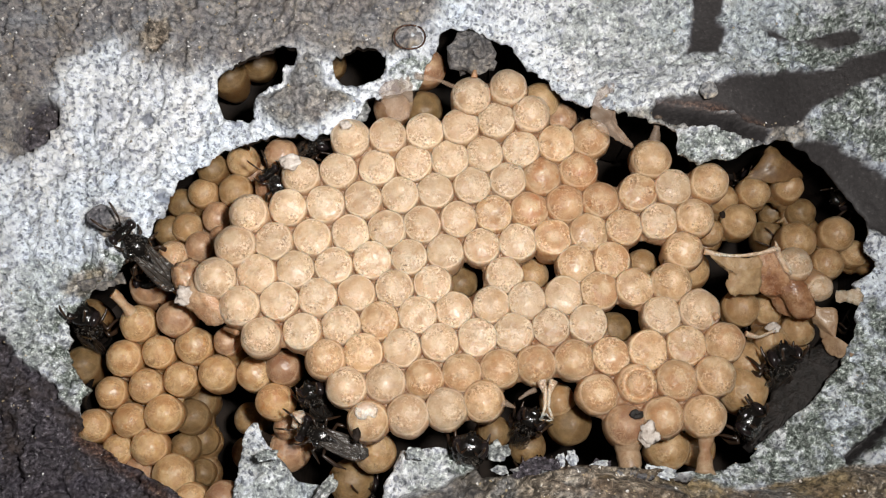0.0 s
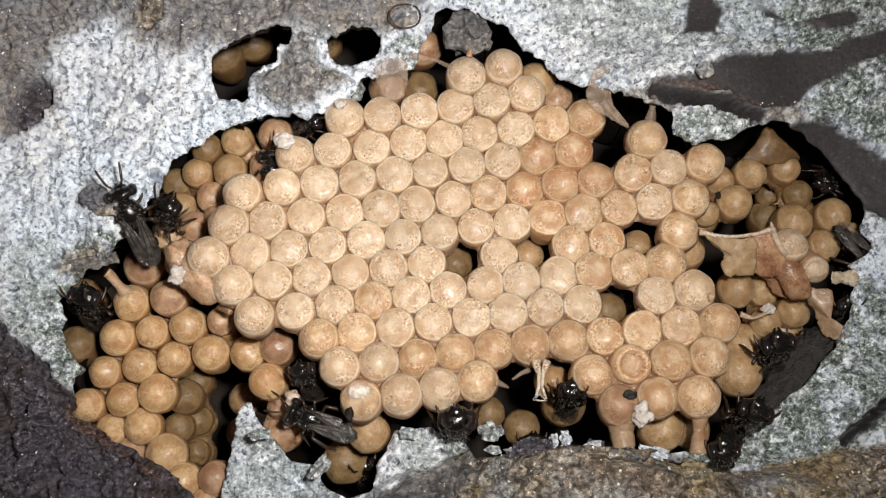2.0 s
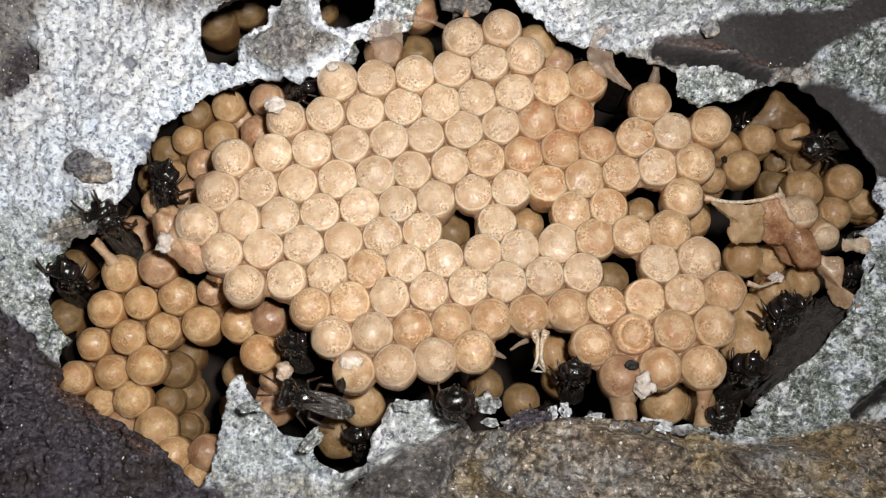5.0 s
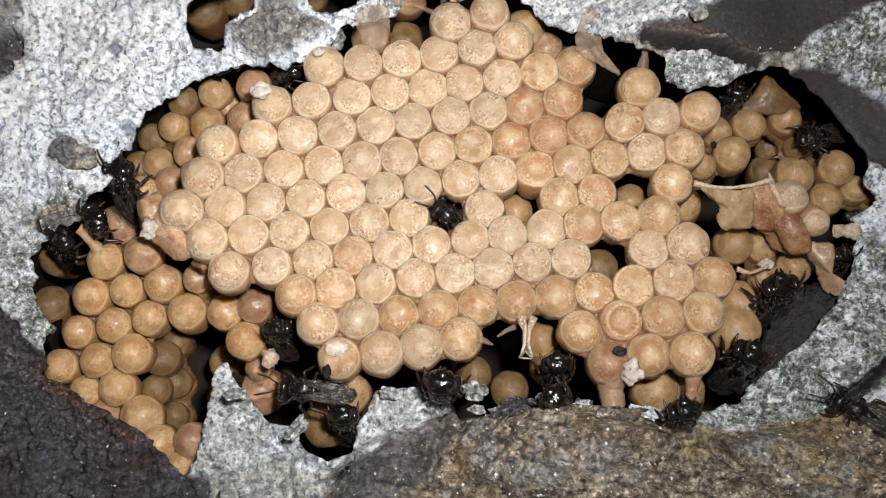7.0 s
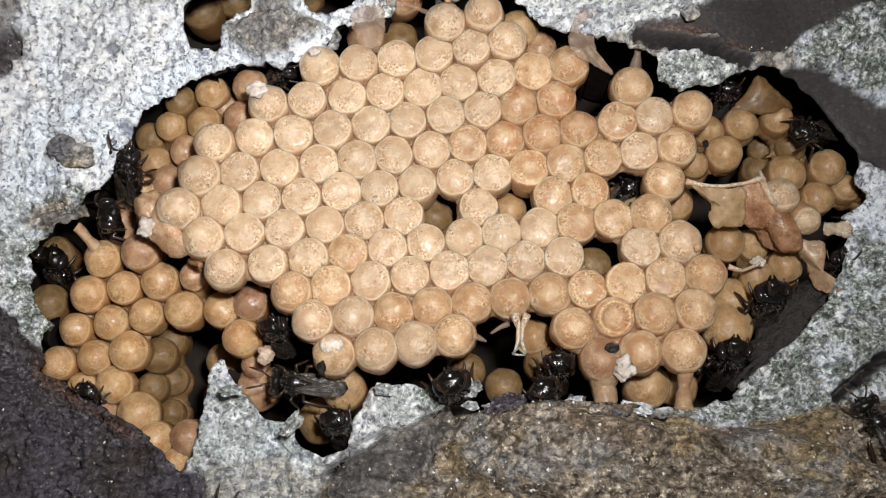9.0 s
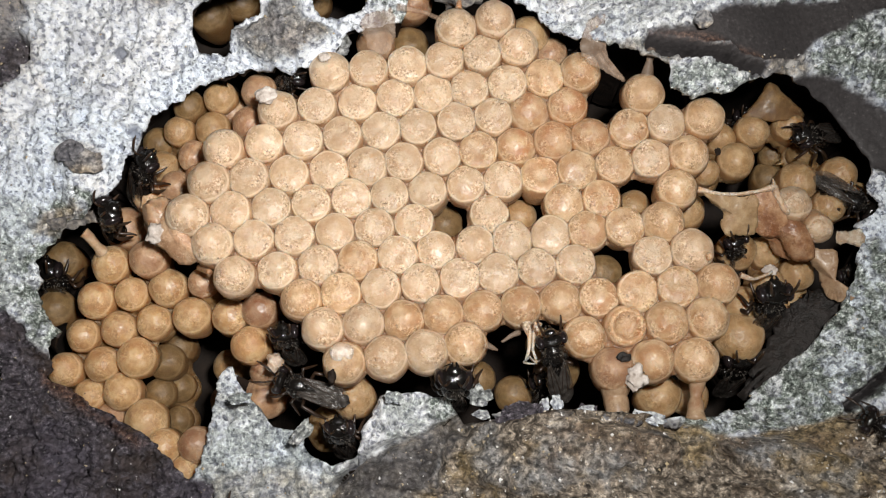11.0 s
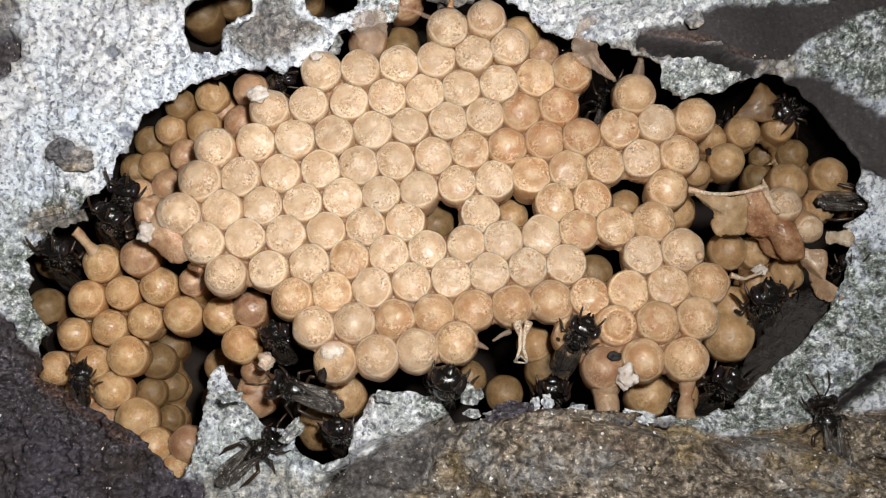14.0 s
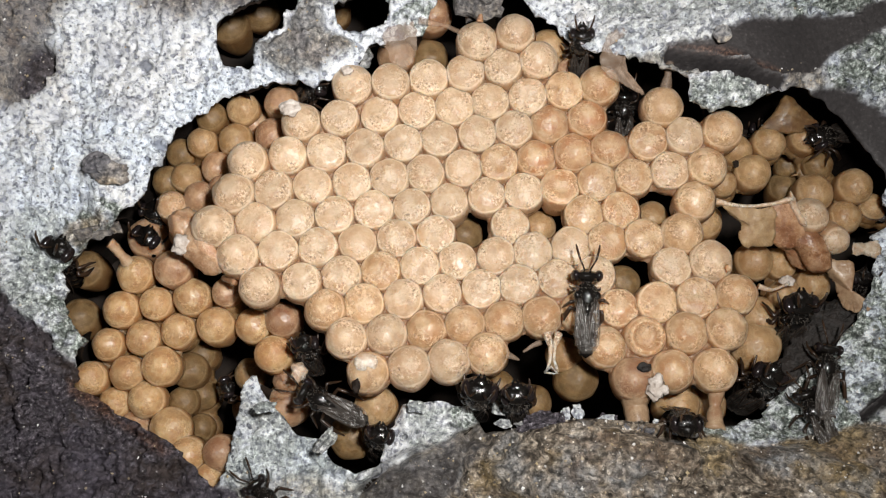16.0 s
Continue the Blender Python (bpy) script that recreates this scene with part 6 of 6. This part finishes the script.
BEES = [
    ("black stingless bee climbing out onto the comb with folded wings", 1.1, [
        (0, 7.69, -15.55, -4.00, 60, 76),
        (1, 11.06, -14.41, -2.60, 80, 76),
        (2, 11.97, -15.02, -2.60, 85, 76),
        (3, 11.85, -14.34, -2.40, 85, 76),
        (4, 12.23, -15.40, -2.40, 95, 76),
        (6.5, 12.21, -16.04, -2.40, 90, 76),
        (7.5, 11.43, -16.55, -2.40, 100, 76),
        (8.5, 12.02, -16.18, -2.40, 90, 76),
        (9.2, 12.56, -16.56, -2.20, 95, 76),
        (11.3, 11.10, -14.08, -0.60, 105, 45),
        (12, 12.01, -13.01, 0.90, 52, 58),
        (12.5, 12.65, -12.99, 1.10, 42, 58),
        (13, 10.98, -12.84, -0.20, 95, 45),
        (13.5, 11.99, -14.28, 0.40, 60, 45),
        (14, 13.73, -13.57, 1.00, 62, 62),
        (14.5, 13.99, -14.09, 1.00, 58, 60),
        (15, 13.78, -13.30, 1.00, 60, 56),
        (15.3, 13.59, -12.43, 0.60, 66, 14),
        (15.6, 12.49, -10.43, 1.10, 88, 5),
        (16, 12.03, -9.11, 1.20, 88, 2)]),
    ("black stingless bee resting on a stained cell at the comb's edge", 1, [
        (0, -10.95, -16.63, -2.60, 158, 0),
        (4, -11.52, -17.29, -2.60, 160, 0),
        (7, -9.88, -17.92, -2.60, 174, 0),
        (9, -10.22, -17.66, -2.60, 174, 0),
        (11.3, -10.72, -17.22, -2.40, 162, 0),
        (12.5, -10.20, -17.11, -2.40, 162, 0),
        (14.5, -10.42, -17.78, -2.40, 160, 0),
        (16, -10.90, -17.65, -2.60, 155, 0)]),
    ("black stingless bee half hidden between two brood cells", 1.02, [
        (0, -11.86, -13.12, -4.20, 110, 76),
        (7.5, -12.27, -13.10, -4.20, 100, 76),
        (12.5, -12.02, -13.10, -4.20, 105, 76),
        (16, -12.39, -13.22, -4.20, 100, 76)]),
    ("black stingless bee reaching up to the comb from the broken edge", 1.33, [
        (0, 2.34, -18.00, -3.20, 80, 82),
        (1, 1.32, -17.74, -2.60, 70, 82),
        (1.5, 1.56, -17.09, -1.20, 88, 82),
        (2, 1.75, -17.53, -1.20, 95, 82),
        (3, 2.42, -17.72, -1.40, 90, 82),
        (4, 2.25, -18.41, -1.40, 88, 82),
        (6.5, 1.81, -18.03, -1.40, 80, 82),
        (7.5, 2.56, -17.94, -1.60, 95, 82),
        (8.5, 3.79, -18.17, -2.00, 110, 82),
        (9.2, 3.32, -18.16, -2.00, 110, 82),
        (11.3, 2.65, -17.15, -1.60, 85, 82),
        (12, 3.05, -17.53, -1.60, 80, 82),
        (12.5, 2.80, -17.96, -1.80, 70, 82),
        (13, 2.96, -17.57, -1.80, 65, 82),
        (13.5, 2.98, -17.51, -2.00, 60, 82),
        (14, 2.80, -17.34, -1.60, 75, 82),
        (14.5, 3.31, -17.58, -1.40, 88, 82),
        (15, 3.82, -16.75, -1.00, 92, 82),
        (15.3, 4.06, -16.05, -0.60, 92, 82),
        (15.6, 3.96, -16.87, -1.00, 88, 82),
        (16, 2.86, -17.31, -1.80, 80, 82)]),
    ("black stingless bee clinging beside the wax envelope", 1.31, [
        (0, 30.99, -10.22, -3.60, 100, 74),
        (1, 30.70, -10.35, -3.60, 105, 74),
        (2, 30.80, -10.81, -3.60, 100, 74),
        (3, 30.85, -10.11, -3.60, 105, 74),
        (4, 30.81, -10.58, -3.60, 110, 74),
        (6.5, 31.29, -9.50, -3.60, 100, 74),
        (7.5, 31.18, -9.81, -3.60, 100, 74),
        (8.5, 31.04, -10.13, -3.60, 95, 74),
        (9.2, 31.28, -10.48, -3.60, 95, 74),
        (11.3, 30.32, -9.67, -3.60, 95, 74),
        (12, 30.32, -10.12, -3.60, 85, 74),
        (12.5, 29.98, -11.27, -3.60, 90, 74),
        (13, 30.42, -10.45, -3.60, 95, 74),
        (14, 30.75, -9.81, -3.60, 95, 74),
        (15, 30.94, -9.82, -3.60, 92, 74),
        (16, 31.11, -9.76, -3.60, 92, 74)]),
    ("black stingless bee in the dark gap below the crust's edge", 1.31, [
        (0, 27.86, -15.56, -3.80, 140, 76),
        (1, 28.33, -15.87, -3.80, 110, 76),
        (2, 28.03, -16.77, -3.40, 70, 76),
        (3, 28.46, -17.08, -3.40, 60, 76),
        (4, 27.23, -15.09, -3.60, 80, 76),
        (6.5, 27.65, -15.72, -3.80, 60, 76),
        (7.5, 28.27, -15.04, -3.80, 60, 76),
        (8.5, 28.07, -15.27, -4.60, 80, 76),
        (9.2, 28.15, -15.22, -6.00, 90, 76),
        (11.3, 28.58, -14.47, -9.00, 90, 76),
        (12, 28.58, -12.96, -5.00, 80, 76),
        (12.5, 28.96, -12.70, -5.00, 75, 76),
        (13, 27.21, -16.18, -4.50, 50, 76),
        (13.5, 27.51, -16.49, -4.50, 40, 76),
        (14, 27.04, -17.08, -5.00, 60, 76),
        (14.5, 27.03, -17.74, -6.50, 70, 76),
        (15.2, 27.58, -16.61, -7.00, 70, 76),
        (16, 27.85, -15.88, -4.00, 60, 76)]),
    ("black stingless bee walking along the brown stone edge", 1.1, [
        (0, 30.02, -25.46, 4.29, 150, 5),
        (1, 26.01, -21.58, 0.51, 140, 55),
        (1.5, 24.49, -21.10, 0.18, 120, 55),
        (2, 24.54, -20.53, -0.34, 90, 62),
        (3, 25.55, -20.29, -0.78, 95, 62),
        (4, 25.04, -19.36, -1.34, 90, 62),
        (6.5, 22.23, -20.82, 0.53, 100, 62),
        (7, 21.65, -20.45, 0.46, 95, 70),
        (7.5, 21.81, -20.74, 2.28, 95, 70),
        (8.5, 24.96, -18.00, -8.00, 90, 62),
        (11.3, 20.75, -15.04, -9.00, 20, 62),
        (14, 22.15, -17.56, -7.00, -50, 62),
        (14.5, 19.75, -19.12, 0.60, -95, 82),
        (15, 19.38, -19.32, 0.90, -90, 82),
        (15.3, 19.26, -19.20, 1.10, -90, 82),
        (15.6, 20.04, -19.41, 1.30, -90, 82),
        (16, 19.62, -19.46, 1.30, -88, 82)]),
    ("black stingless bee with open smoky wings on the crust", 1, [
        (0, 43.18, -22.87, 0.47, 160, 0),
        (6, 39.36, -20.58, 0.26, 160, 0),
        (7, 36.30, -19.63, -0.18, 150, 0),
        (9, 38.33, -21.00, 0.49, 120, 0),
        (11.3, 38.23, -20.42, 0.26, 160, 0),
        (12.5, 36.11, -18.95, -0.55, 170, 0),
        (13, 36.54, -19.33, -0.30, 180, 0),
        (13.5, 32.71, -19.64, -1.15, 150, 0),
        (14, 34.42, -20.17, -0.09, 100, 0),
        (14.5, 37.55, -19.10, -0.29, 70, 0),
        (15, 36.99, -17.23, -0.94, 92, 0),
        (15.3, 33.51, -16.27, -2.12, 140, 0),
        (15.6, 32.70, -15.99, -2.38, 130, 0),
        (16, 33.12, -14.64, -2.08, 80, 0)]),
    ("black stingless bee crossing the pale crust", 0.98, [
        (0, 43.90, -24.26, 0.63, 150, 0),
        (14.5, 41.35, -23.91, 0.93, 150, 0),
        (15, 38.19, -22.03, 0.93, 150, 0),
        (15.3, 34.82, -19.33, -0.66, 150, 0),
        (15.6, 34.03, -19.01, -1.15, 165, 0),
        (16, 31.84, -18.42, -2.41, 110, 0)]),
    ("black stingless bee walking over the deep ochre comb", 0.98, [
        (0, 35.53, 1.52, -11.00, 140, 0),
        (0.5, 36.77, 1.51, -6.60, 160, 0),
        (1, 37.81, 0.97, -6.20, 178, 0),
        (1.5, 38.94, -0.30, -6.20, 240, 0),
        (2, 41.36, -1.50, -6.20, 310, 0),
        (2.5, 41.76, -0.61, -5.80, 358, 0),
        (3, 41.18, -1.33, -5.80, 358, 0),
        (4, 41.64, -2.67, -6.20, 358, 0),
        (6.5, 44.94, -2.61, -11.00, 340, 0),
        (9, 43.48, 0.46, -12.00, 300, 0),
        (11.3, 38.12, 0.55, -6.40, 330, 0),
        (11.5, 36.48, 2.27, -6.40, 290, 0),
        (12, 36.70, 3.15, -6.40, 345, 0),
        (12.5, 37.22, 2.16, -6.40, 338, 0),
        (13, 37.97, -0.05, -6.40, 345, 0),
        (13.5, 40.13, -0.83, -6.40, 358, 0),
        (14, 41.47, 0.23, -6.40, 358, 0),
        (14.5, 41.11, 0.25, -6.00, 358, 0),
        (15, 42.08, 0.16, -6.40, 358, 0),
        (16, 44.19, 0.98, -9.00, 358, 0)]),
    ("black stingless bee under the slate edge of the crust", 1.06, [
        (0, 41.50, 7.83, -10.00, 200, 45),
        (2, 39.67, 7.40, -9.00, 200, 45),
        (2.5, 37.09, 7.19, -6.50, 200, 45),
        (3, 36.95, 6.61, -6.00, 205, 45),
        (3.5, 36.99, 6.38, -6.00, 205, 45),
        (4, 36.57, 6.44, -6.00, 205, 45),
        (6.5, 36.59, 6.40, -6.00, 200, 45),
        (7, 36.82, 5.88, -6.00, 200, 45),
        (7.5, 37.02, 6.06, -6.00, 200, 45),
        (8.5, 37.01, 6.73, -6.00, 195, 45),
        (9.2, 37.11, 6.22, -6.00, 195, 45),
        (11.3, 35.98, 6.92, -6.00, 200, 45),
        (12, 35.84, 8.79, -6.00, 210, 45),
        (12.5, 35.09, 9.31, -6.00, 215, 45),
        (13, 35.15, 9.39, -6.00, 215, 45),
        (13.5, 35.10, 9.70, -6.00, 215, 45),
        (14.5, 35.44, 9.17, -6.00, 210, 45),
        (15, 35.34, 9.15, -6.00, 210, 45),
        (15.5, 36.22, 8.10, -6.00, 200, 45),
        (16, 35.97, 7.79, -6.00, 200, 45)]),
    ("black stingless bee at the foot of the wax envelope", 0.9, [
        (0, 40.94, -5.79, -9.00, 100, 76),
        (1.5, 38.56, -6.49, -5.50, 95, 76),
        (4, 38.02, -6.74, -5.00, 95, 76),
        (6.5, 37.64, -6.16, -5.00, 95, 76),
        (9, 38.09, -6.78, -4.60, 90, 76),
        (11.3, 38.77, -6.90, -8.00, 95, 76),
        (12.5, 37.85, -6.65, -5.00, 95, 76),
        (14, 38.90, -6.15, -5.00, 95, 76),
        (16, 37.57, -6.74, -5.00, 90, 76)]),
    ("black stingless bee in the dark gap under green stone", 0.95, [
        (0, 31.78, 9.66, -12.00, 60, 76),
        (4, 30.85, 8.54, -12.00, 60, 76),
        (6.5, 29.27, 9.74, -5.60, 70, 76),
        (7, 29.13, 9.24, -5.40, 70, 76),
        (8, 28.77, 9.78, -5.60, 75, 76),
        (9.2, 29.58, 10.18, -7.00, 75, 76),
        (11.3, 31.27, 9.66, -12.00, 75, 76)]),
    ("black stingless bee squeezing past the wax envelope", 0.92, [
        (0, 31.26, -5.89, -12.00, 100, 64),
        (9, 31.92, -6.94, -12.00, 100, 64),
        (11.3, 27.89, -4.52, -4.60, 110, 64),
        (11.5, 28.96, -4.53, -4.60, 80, 64),
        (12, 31.69, -5.05, -11.00, 60, 64)]),
    ("black stingless bee moving below the holes of the comb", 0.95, [
        (0, 18.15, -7.51, -9.50, 130, 35),
        (1, 17.33, -6.05, -6.50, 120, 35),
        (2, 18.07, -5.85, -9.00, 120, 35),
        (3.5, 17.27, -5.69, -6.60, 110, 35),
        (4, 14.76, -4.23, -9.50, 150, 35),
        (6.5, 2.11, -1.62, -5.50, 180, 35),
        (7, 2.58, -2.20, -4.20, 150, 35),
        (7.5, 8.54, -1.29, -4.60, 70, 35),
        (8, 9.30, -1.32, -4.60, 40, 35),
        (8.5, 14.43, 0.94, -9.00, 20, 35),
        (9, 19.73, 0.71, -5.60, 40, 35),
        (11.3, 18.81, 6.84, -9.00, 70, 35),
        (14, 18.08, 10.41, -8.00, 80, 35),
        (14.5, 16.84, 10.19, -5.40, 90, 35),
        (15, 17.52, 10.94, -8.00, 90, 35),
        (15.6, 16.68, 10.15, -6.00, 90, 35),
        (16, 16.67, 9.60, -4.40, 90, 35)]),
    ("black stingless bee at the broken edge of the pale crust", 1.2, [
        (0, -28.09, 0.33, -0.94, 135, 35),
        (0.5, -27.87, -0.01, -1.04, 130, 35),
        (1, -28.06, 0.38, -0.93, 125, 35),
        (1.5, -28.17, 0.44, -0.91, 115, 35),
        (2, -28.17, 1.54, -0.73, 112, 35),
        (2.5, -27.54, 1.53, -0.81, 110, 35),
        (3, -27.22, -0.95, -1.94, 95, 40),
        (3.5, -27.38, -1.12, -2.20, 120, 50),
        (4, -28.93, -1.41, -2.80, 140, 56),
        (6.5, -29.97, -1.81, -5.20, 40, 76),
        (7.5, -29.64, -3.74, -5.20, 20, 76),
        (8.5, -28.75, -2.30, -4.80, 10, 76),
        (9.2, -28.26, -2.60, -4.80, 10, 76),
        (11.3, -29.06, -1.83, -4.80, 30, 76),
        (12.5, -29.03, -2.91, -5.00, 40, 76),
        (13, -28.13, -2.03, -5.20, 55, 76),
        (14, -28.23, -2.31, -5.40, 60, 76),
        (14.5, -28.77, -1.64, -6.20, 60, 76),
        (15, -28.49, -2.30, -5.50, 60, 76),
        (15.4, -29.64, -2.07, -11.00, 60, 76)]),
    ("black stingless bee beside the deep brown comb", 1.17, [
        (0, -29.41, -2.00, -11.00, 90, 64),
        (1, -29.49, -1.51, -10.00, 90, 64),
        (1.5, -28.03, 1.61, -5.00, 80, 64),
        (2, -26.00, 2.35, -5.00, 60, 64),
        (3, -25.26, 3.94, -4.60, 60, 64),
        (3.5, -25.10, 5.27, -4.60, 65, 64),
        (4, -24.99, 4.33, -4.60, 60, 64),
        (6.5, -26.10, 0.78, -4.00, 80, 64),
        (7.5, -27.81, 0.84, -3.40, 90, 64),
        (8.5, -25.84, 1.69, -4.00, 70, 64),
        (9, -26.72, 2.20, -4.00, 70, 64),
        (11.3, -25.81, 2.49, -4.40, 40, 64),
        (12, -25.09, 1.38, -4.40, 35, 64),
        (12.5, -25.90, 0.49, -4.00, 60, 64),
        (13, -26.70, 0.80, -4.00, 80, 64),
        (13.5, -26.00, 1.29, -4.20, 100, 64),
        (14, -26.65, -0.46, -4.60, 80, 64),
        (14.5, -29.04, 0.14, -11.00, 80, 64)]),
    ("black stingless bee in the gap beside the lower comb", 1.31, [
        (0, -34.26, -5.93, -7.40, 80, 76),
        (1, -34.12, -5.93, -7.40, 90, 76),
        (2, -33.53, -6.01, -7.40, 85, 76),
        (3, -33.27, -5.76, -7.40, 80, 76),
        (3.5, -33.27, -6.29, -7.40, 80, 76),
        (4, -34.33, -6.61, -7.40, 85, 76),
        (6.5, -34.14, -4.89, -7.40, 60, 76),
        (7.5, -33.28, -3.90, -7.40, 40, 76),
        (8.5, -34.58, -5.35, -11.00, 60, 76),
        (11.3, -36.24, -6.47, -11.00, 90, 76),
        (12.5, -34.32, -6.02, -7.40, 90, 76),
        (13, -33.32, -5.80, -7.40, 85, 76),
        (13.5, -33.13, -5.26, -7.40, 80, 76),
        (14, -33.49, -5.22, -7.40, 90, 76),
        (14.5, -33.82, -5.52, -7.40, 85, 76),
        (15, -34.41, -5.66, -6.40, 60, 74),
        (16, -36.28, -4.46, -6.40, 60, 74)]),
    ("black stingless bee in the dark slot under the crust", 0.95, [
        (0, -12.65, 11.55, -4.60, 10, 55),
        (7, -12.75, 11.78, -4.60, 10, 55),
        (12.5, -13.00, 11.51, -4.60, 10, 55),
        (16, -13.01, 11.75, -4.60, 10, 55)]),
    ("black stingless bee with raised antennae between the combs", 0.9, [
        (0, -15.72, 6.89, -3.00, 130, 20),
        (1, -16.20, 8.39, -3.20, 110, 20),
        (1.5, -16.04, 6.62, -3.20, 100, 20),
        (2, -15.79, 6.54, -3.40, 100, 20),
        (3, -15.44, 6.45, -8.00, 90, 10)]),
    ("black stingless bee crawling under the comb's lower edge", 1.12, [
        (0, -7.40, -21.47, -12.00, 100, 76),
        (4, -6.79, -21.37, -11.00, 100, 76),
        (6.5, -6.51, -20.44, -4.60, 100, 76),
        (7.5, -6.33, -20.95, -4.60, 95, 76),
        (8.5, -6.86, -21.49, -4.60, 100, 76),
        (9.2, -6.51, -21.19, -4.60, 100, 76),
        (11.3, -7.14, -21.33, -4.60, 95, 76),
        (12.5, -7.04, -21.47, -4.60, 95, 76),
        (13.5, -6.75, -21.35, -4.60, 95, 76),
        (14.5, -6.25, -21.39, -5.50, 90, 76),
        (16, -5.85, -21.07, -5.50, 80, 76)]),
    ("black stingless bee on the ledge of the brown stone", 1.17, [
        (0, 8.93, -19.90, -9.00, 90, 76),
        (4, 9.58, -19.27, -9.00, 90, 76),
        (6.5, 11.21, -19.67, 0.60, 120, 76),
        (7.5, 11.65, -18.86, 0.60, 140, 76),
        (9.2, 11.25, -18.88, -1.50, 120, 76),
        (11.3, 10.81, -16.66, -9.00, 90, 76),
        (14, 12.22, -17.63, -7.00, 90, 76),
        (14.5, 10.71, -18.84, 1.00, 80, 76),
        (15, 10.11, -18.74, 1.00, 80, 76),
        (15.3, 8.24, -18.67, 1.00, 90, 76),
        (15.6, 7.66, -18.75, 1.00, 90, 76),
        (16, 6.14, -17.86, -0.50, 100, 76)]),
    ("black stingless bee with spread wings on the pale block", 0.98, [
        (0, -17.59, -30.64, -4.11, 90, 0),
        (12.5, -16.88, -29.94, -4.20, 70, 0),
        (13.5, -16.09, -24.85, -4.56, 60, 0),
        (14, -13.54, -22.79, -4.54, 40, 0),
        (14.5, -14.83, -24.37, -4.56, 110, 0),
        (15, -12.79, -26.51, -4.38, 140, 0),
        (16, -15.66, -26.22, -4.51, 130, 0)]),
    ("black stingless bee below the dark crust and old cells", 0.85, [
        (0, -37.15, -17.61, -14.00, 60, 76),
        (8.5, -32.24, -17.88, -12.00, 60, 76),
        (9, -29.67, -18.45, -7.20, 70, 76),
        (11.3, -32.62, -17.79, -12.00, 70, 76),
        (12.5, -33.01, -17.95, -11.00, 70, 76),
        (13, -30.90, -17.61, -7.00, 40, 60),
        (13.5, -30.17, -17.30, -5.60, 45, 45),
        (14, -29.92, -16.85, -5.60, 75, 45),
        (14.5, -29.61, -18.35, -7.20, 60, 70),
        (15, -29.77, -19.19, -13.00, 30, 76),
        (16, -21.16, -16.17, -11.00, 20, 76)]),
    ("black stingless bee coming up beside the top cells", 0.95, [
        (0, 13.36, 16.45, -10.00, 90, 64),
        (15, 13.86, 14.86, -9.00, 90, 64),
        (15.5, 12.58, 14.78, -3.00, 90, 64),
        (16, 12.19, 14.46, -0.40, 90, 64)]),
]


def motions():
    # bees that climb steeply out of the hollow keep their legs drawn in
    steep = [sum(r[5] for r in rows) / len(rows) > 45 for _, _, rows in BEES]
    spare = {True: [tucked_bee], False: [walking_bee]}
    bees = [spare[st].pop() if spare[st] else copy_thing(tucked_bee if st else walking_bee, Matrix()) for st in steep]
    for k, (label, size, rows) in enumerate(BEES):
        bee = bees[k]
        bee["label"] = label
        bee.scale = (size, size, size)
        keyed = []
        if rows[0][0] > 0:
            rows = [(0.0, *rows[0][1:])] + rows
        if rows[-1][0] < 16:
            rows = rows + [(16.0, *rows[-1][1:])]
        for t, x, y, z, heading, pitch in rows:
            keyed.append((t, bee_pose(x, y, z, heading, pitch)))
        walk(bee, keyed)
        # legs step while the bee walks, and shuffle while it stands
        for n, leg in enumerate([o for o in bee.children if o.name.startswith("leg")]):
            steps, here = [], leg.matrix_basis.copy()
            t = 0.0
            while t < 16.01:
                near = [r for r in rows if abs(r[0] - t) <= 0.8]
                going = max([math.hypot(a[1] - b[1], a[2] - b[2]) for a in near for b in near] or [0])
                swing = min(4 + 5 * going, 14) * math.sin(5.1 * t + 2.1 * n + 1.3 * k)
                steps.append((t, here @ pose(0, 0, 0, 0.5 * swing, 0, swing)))
                t += 0.4
            walk(leg, steps)


motions()
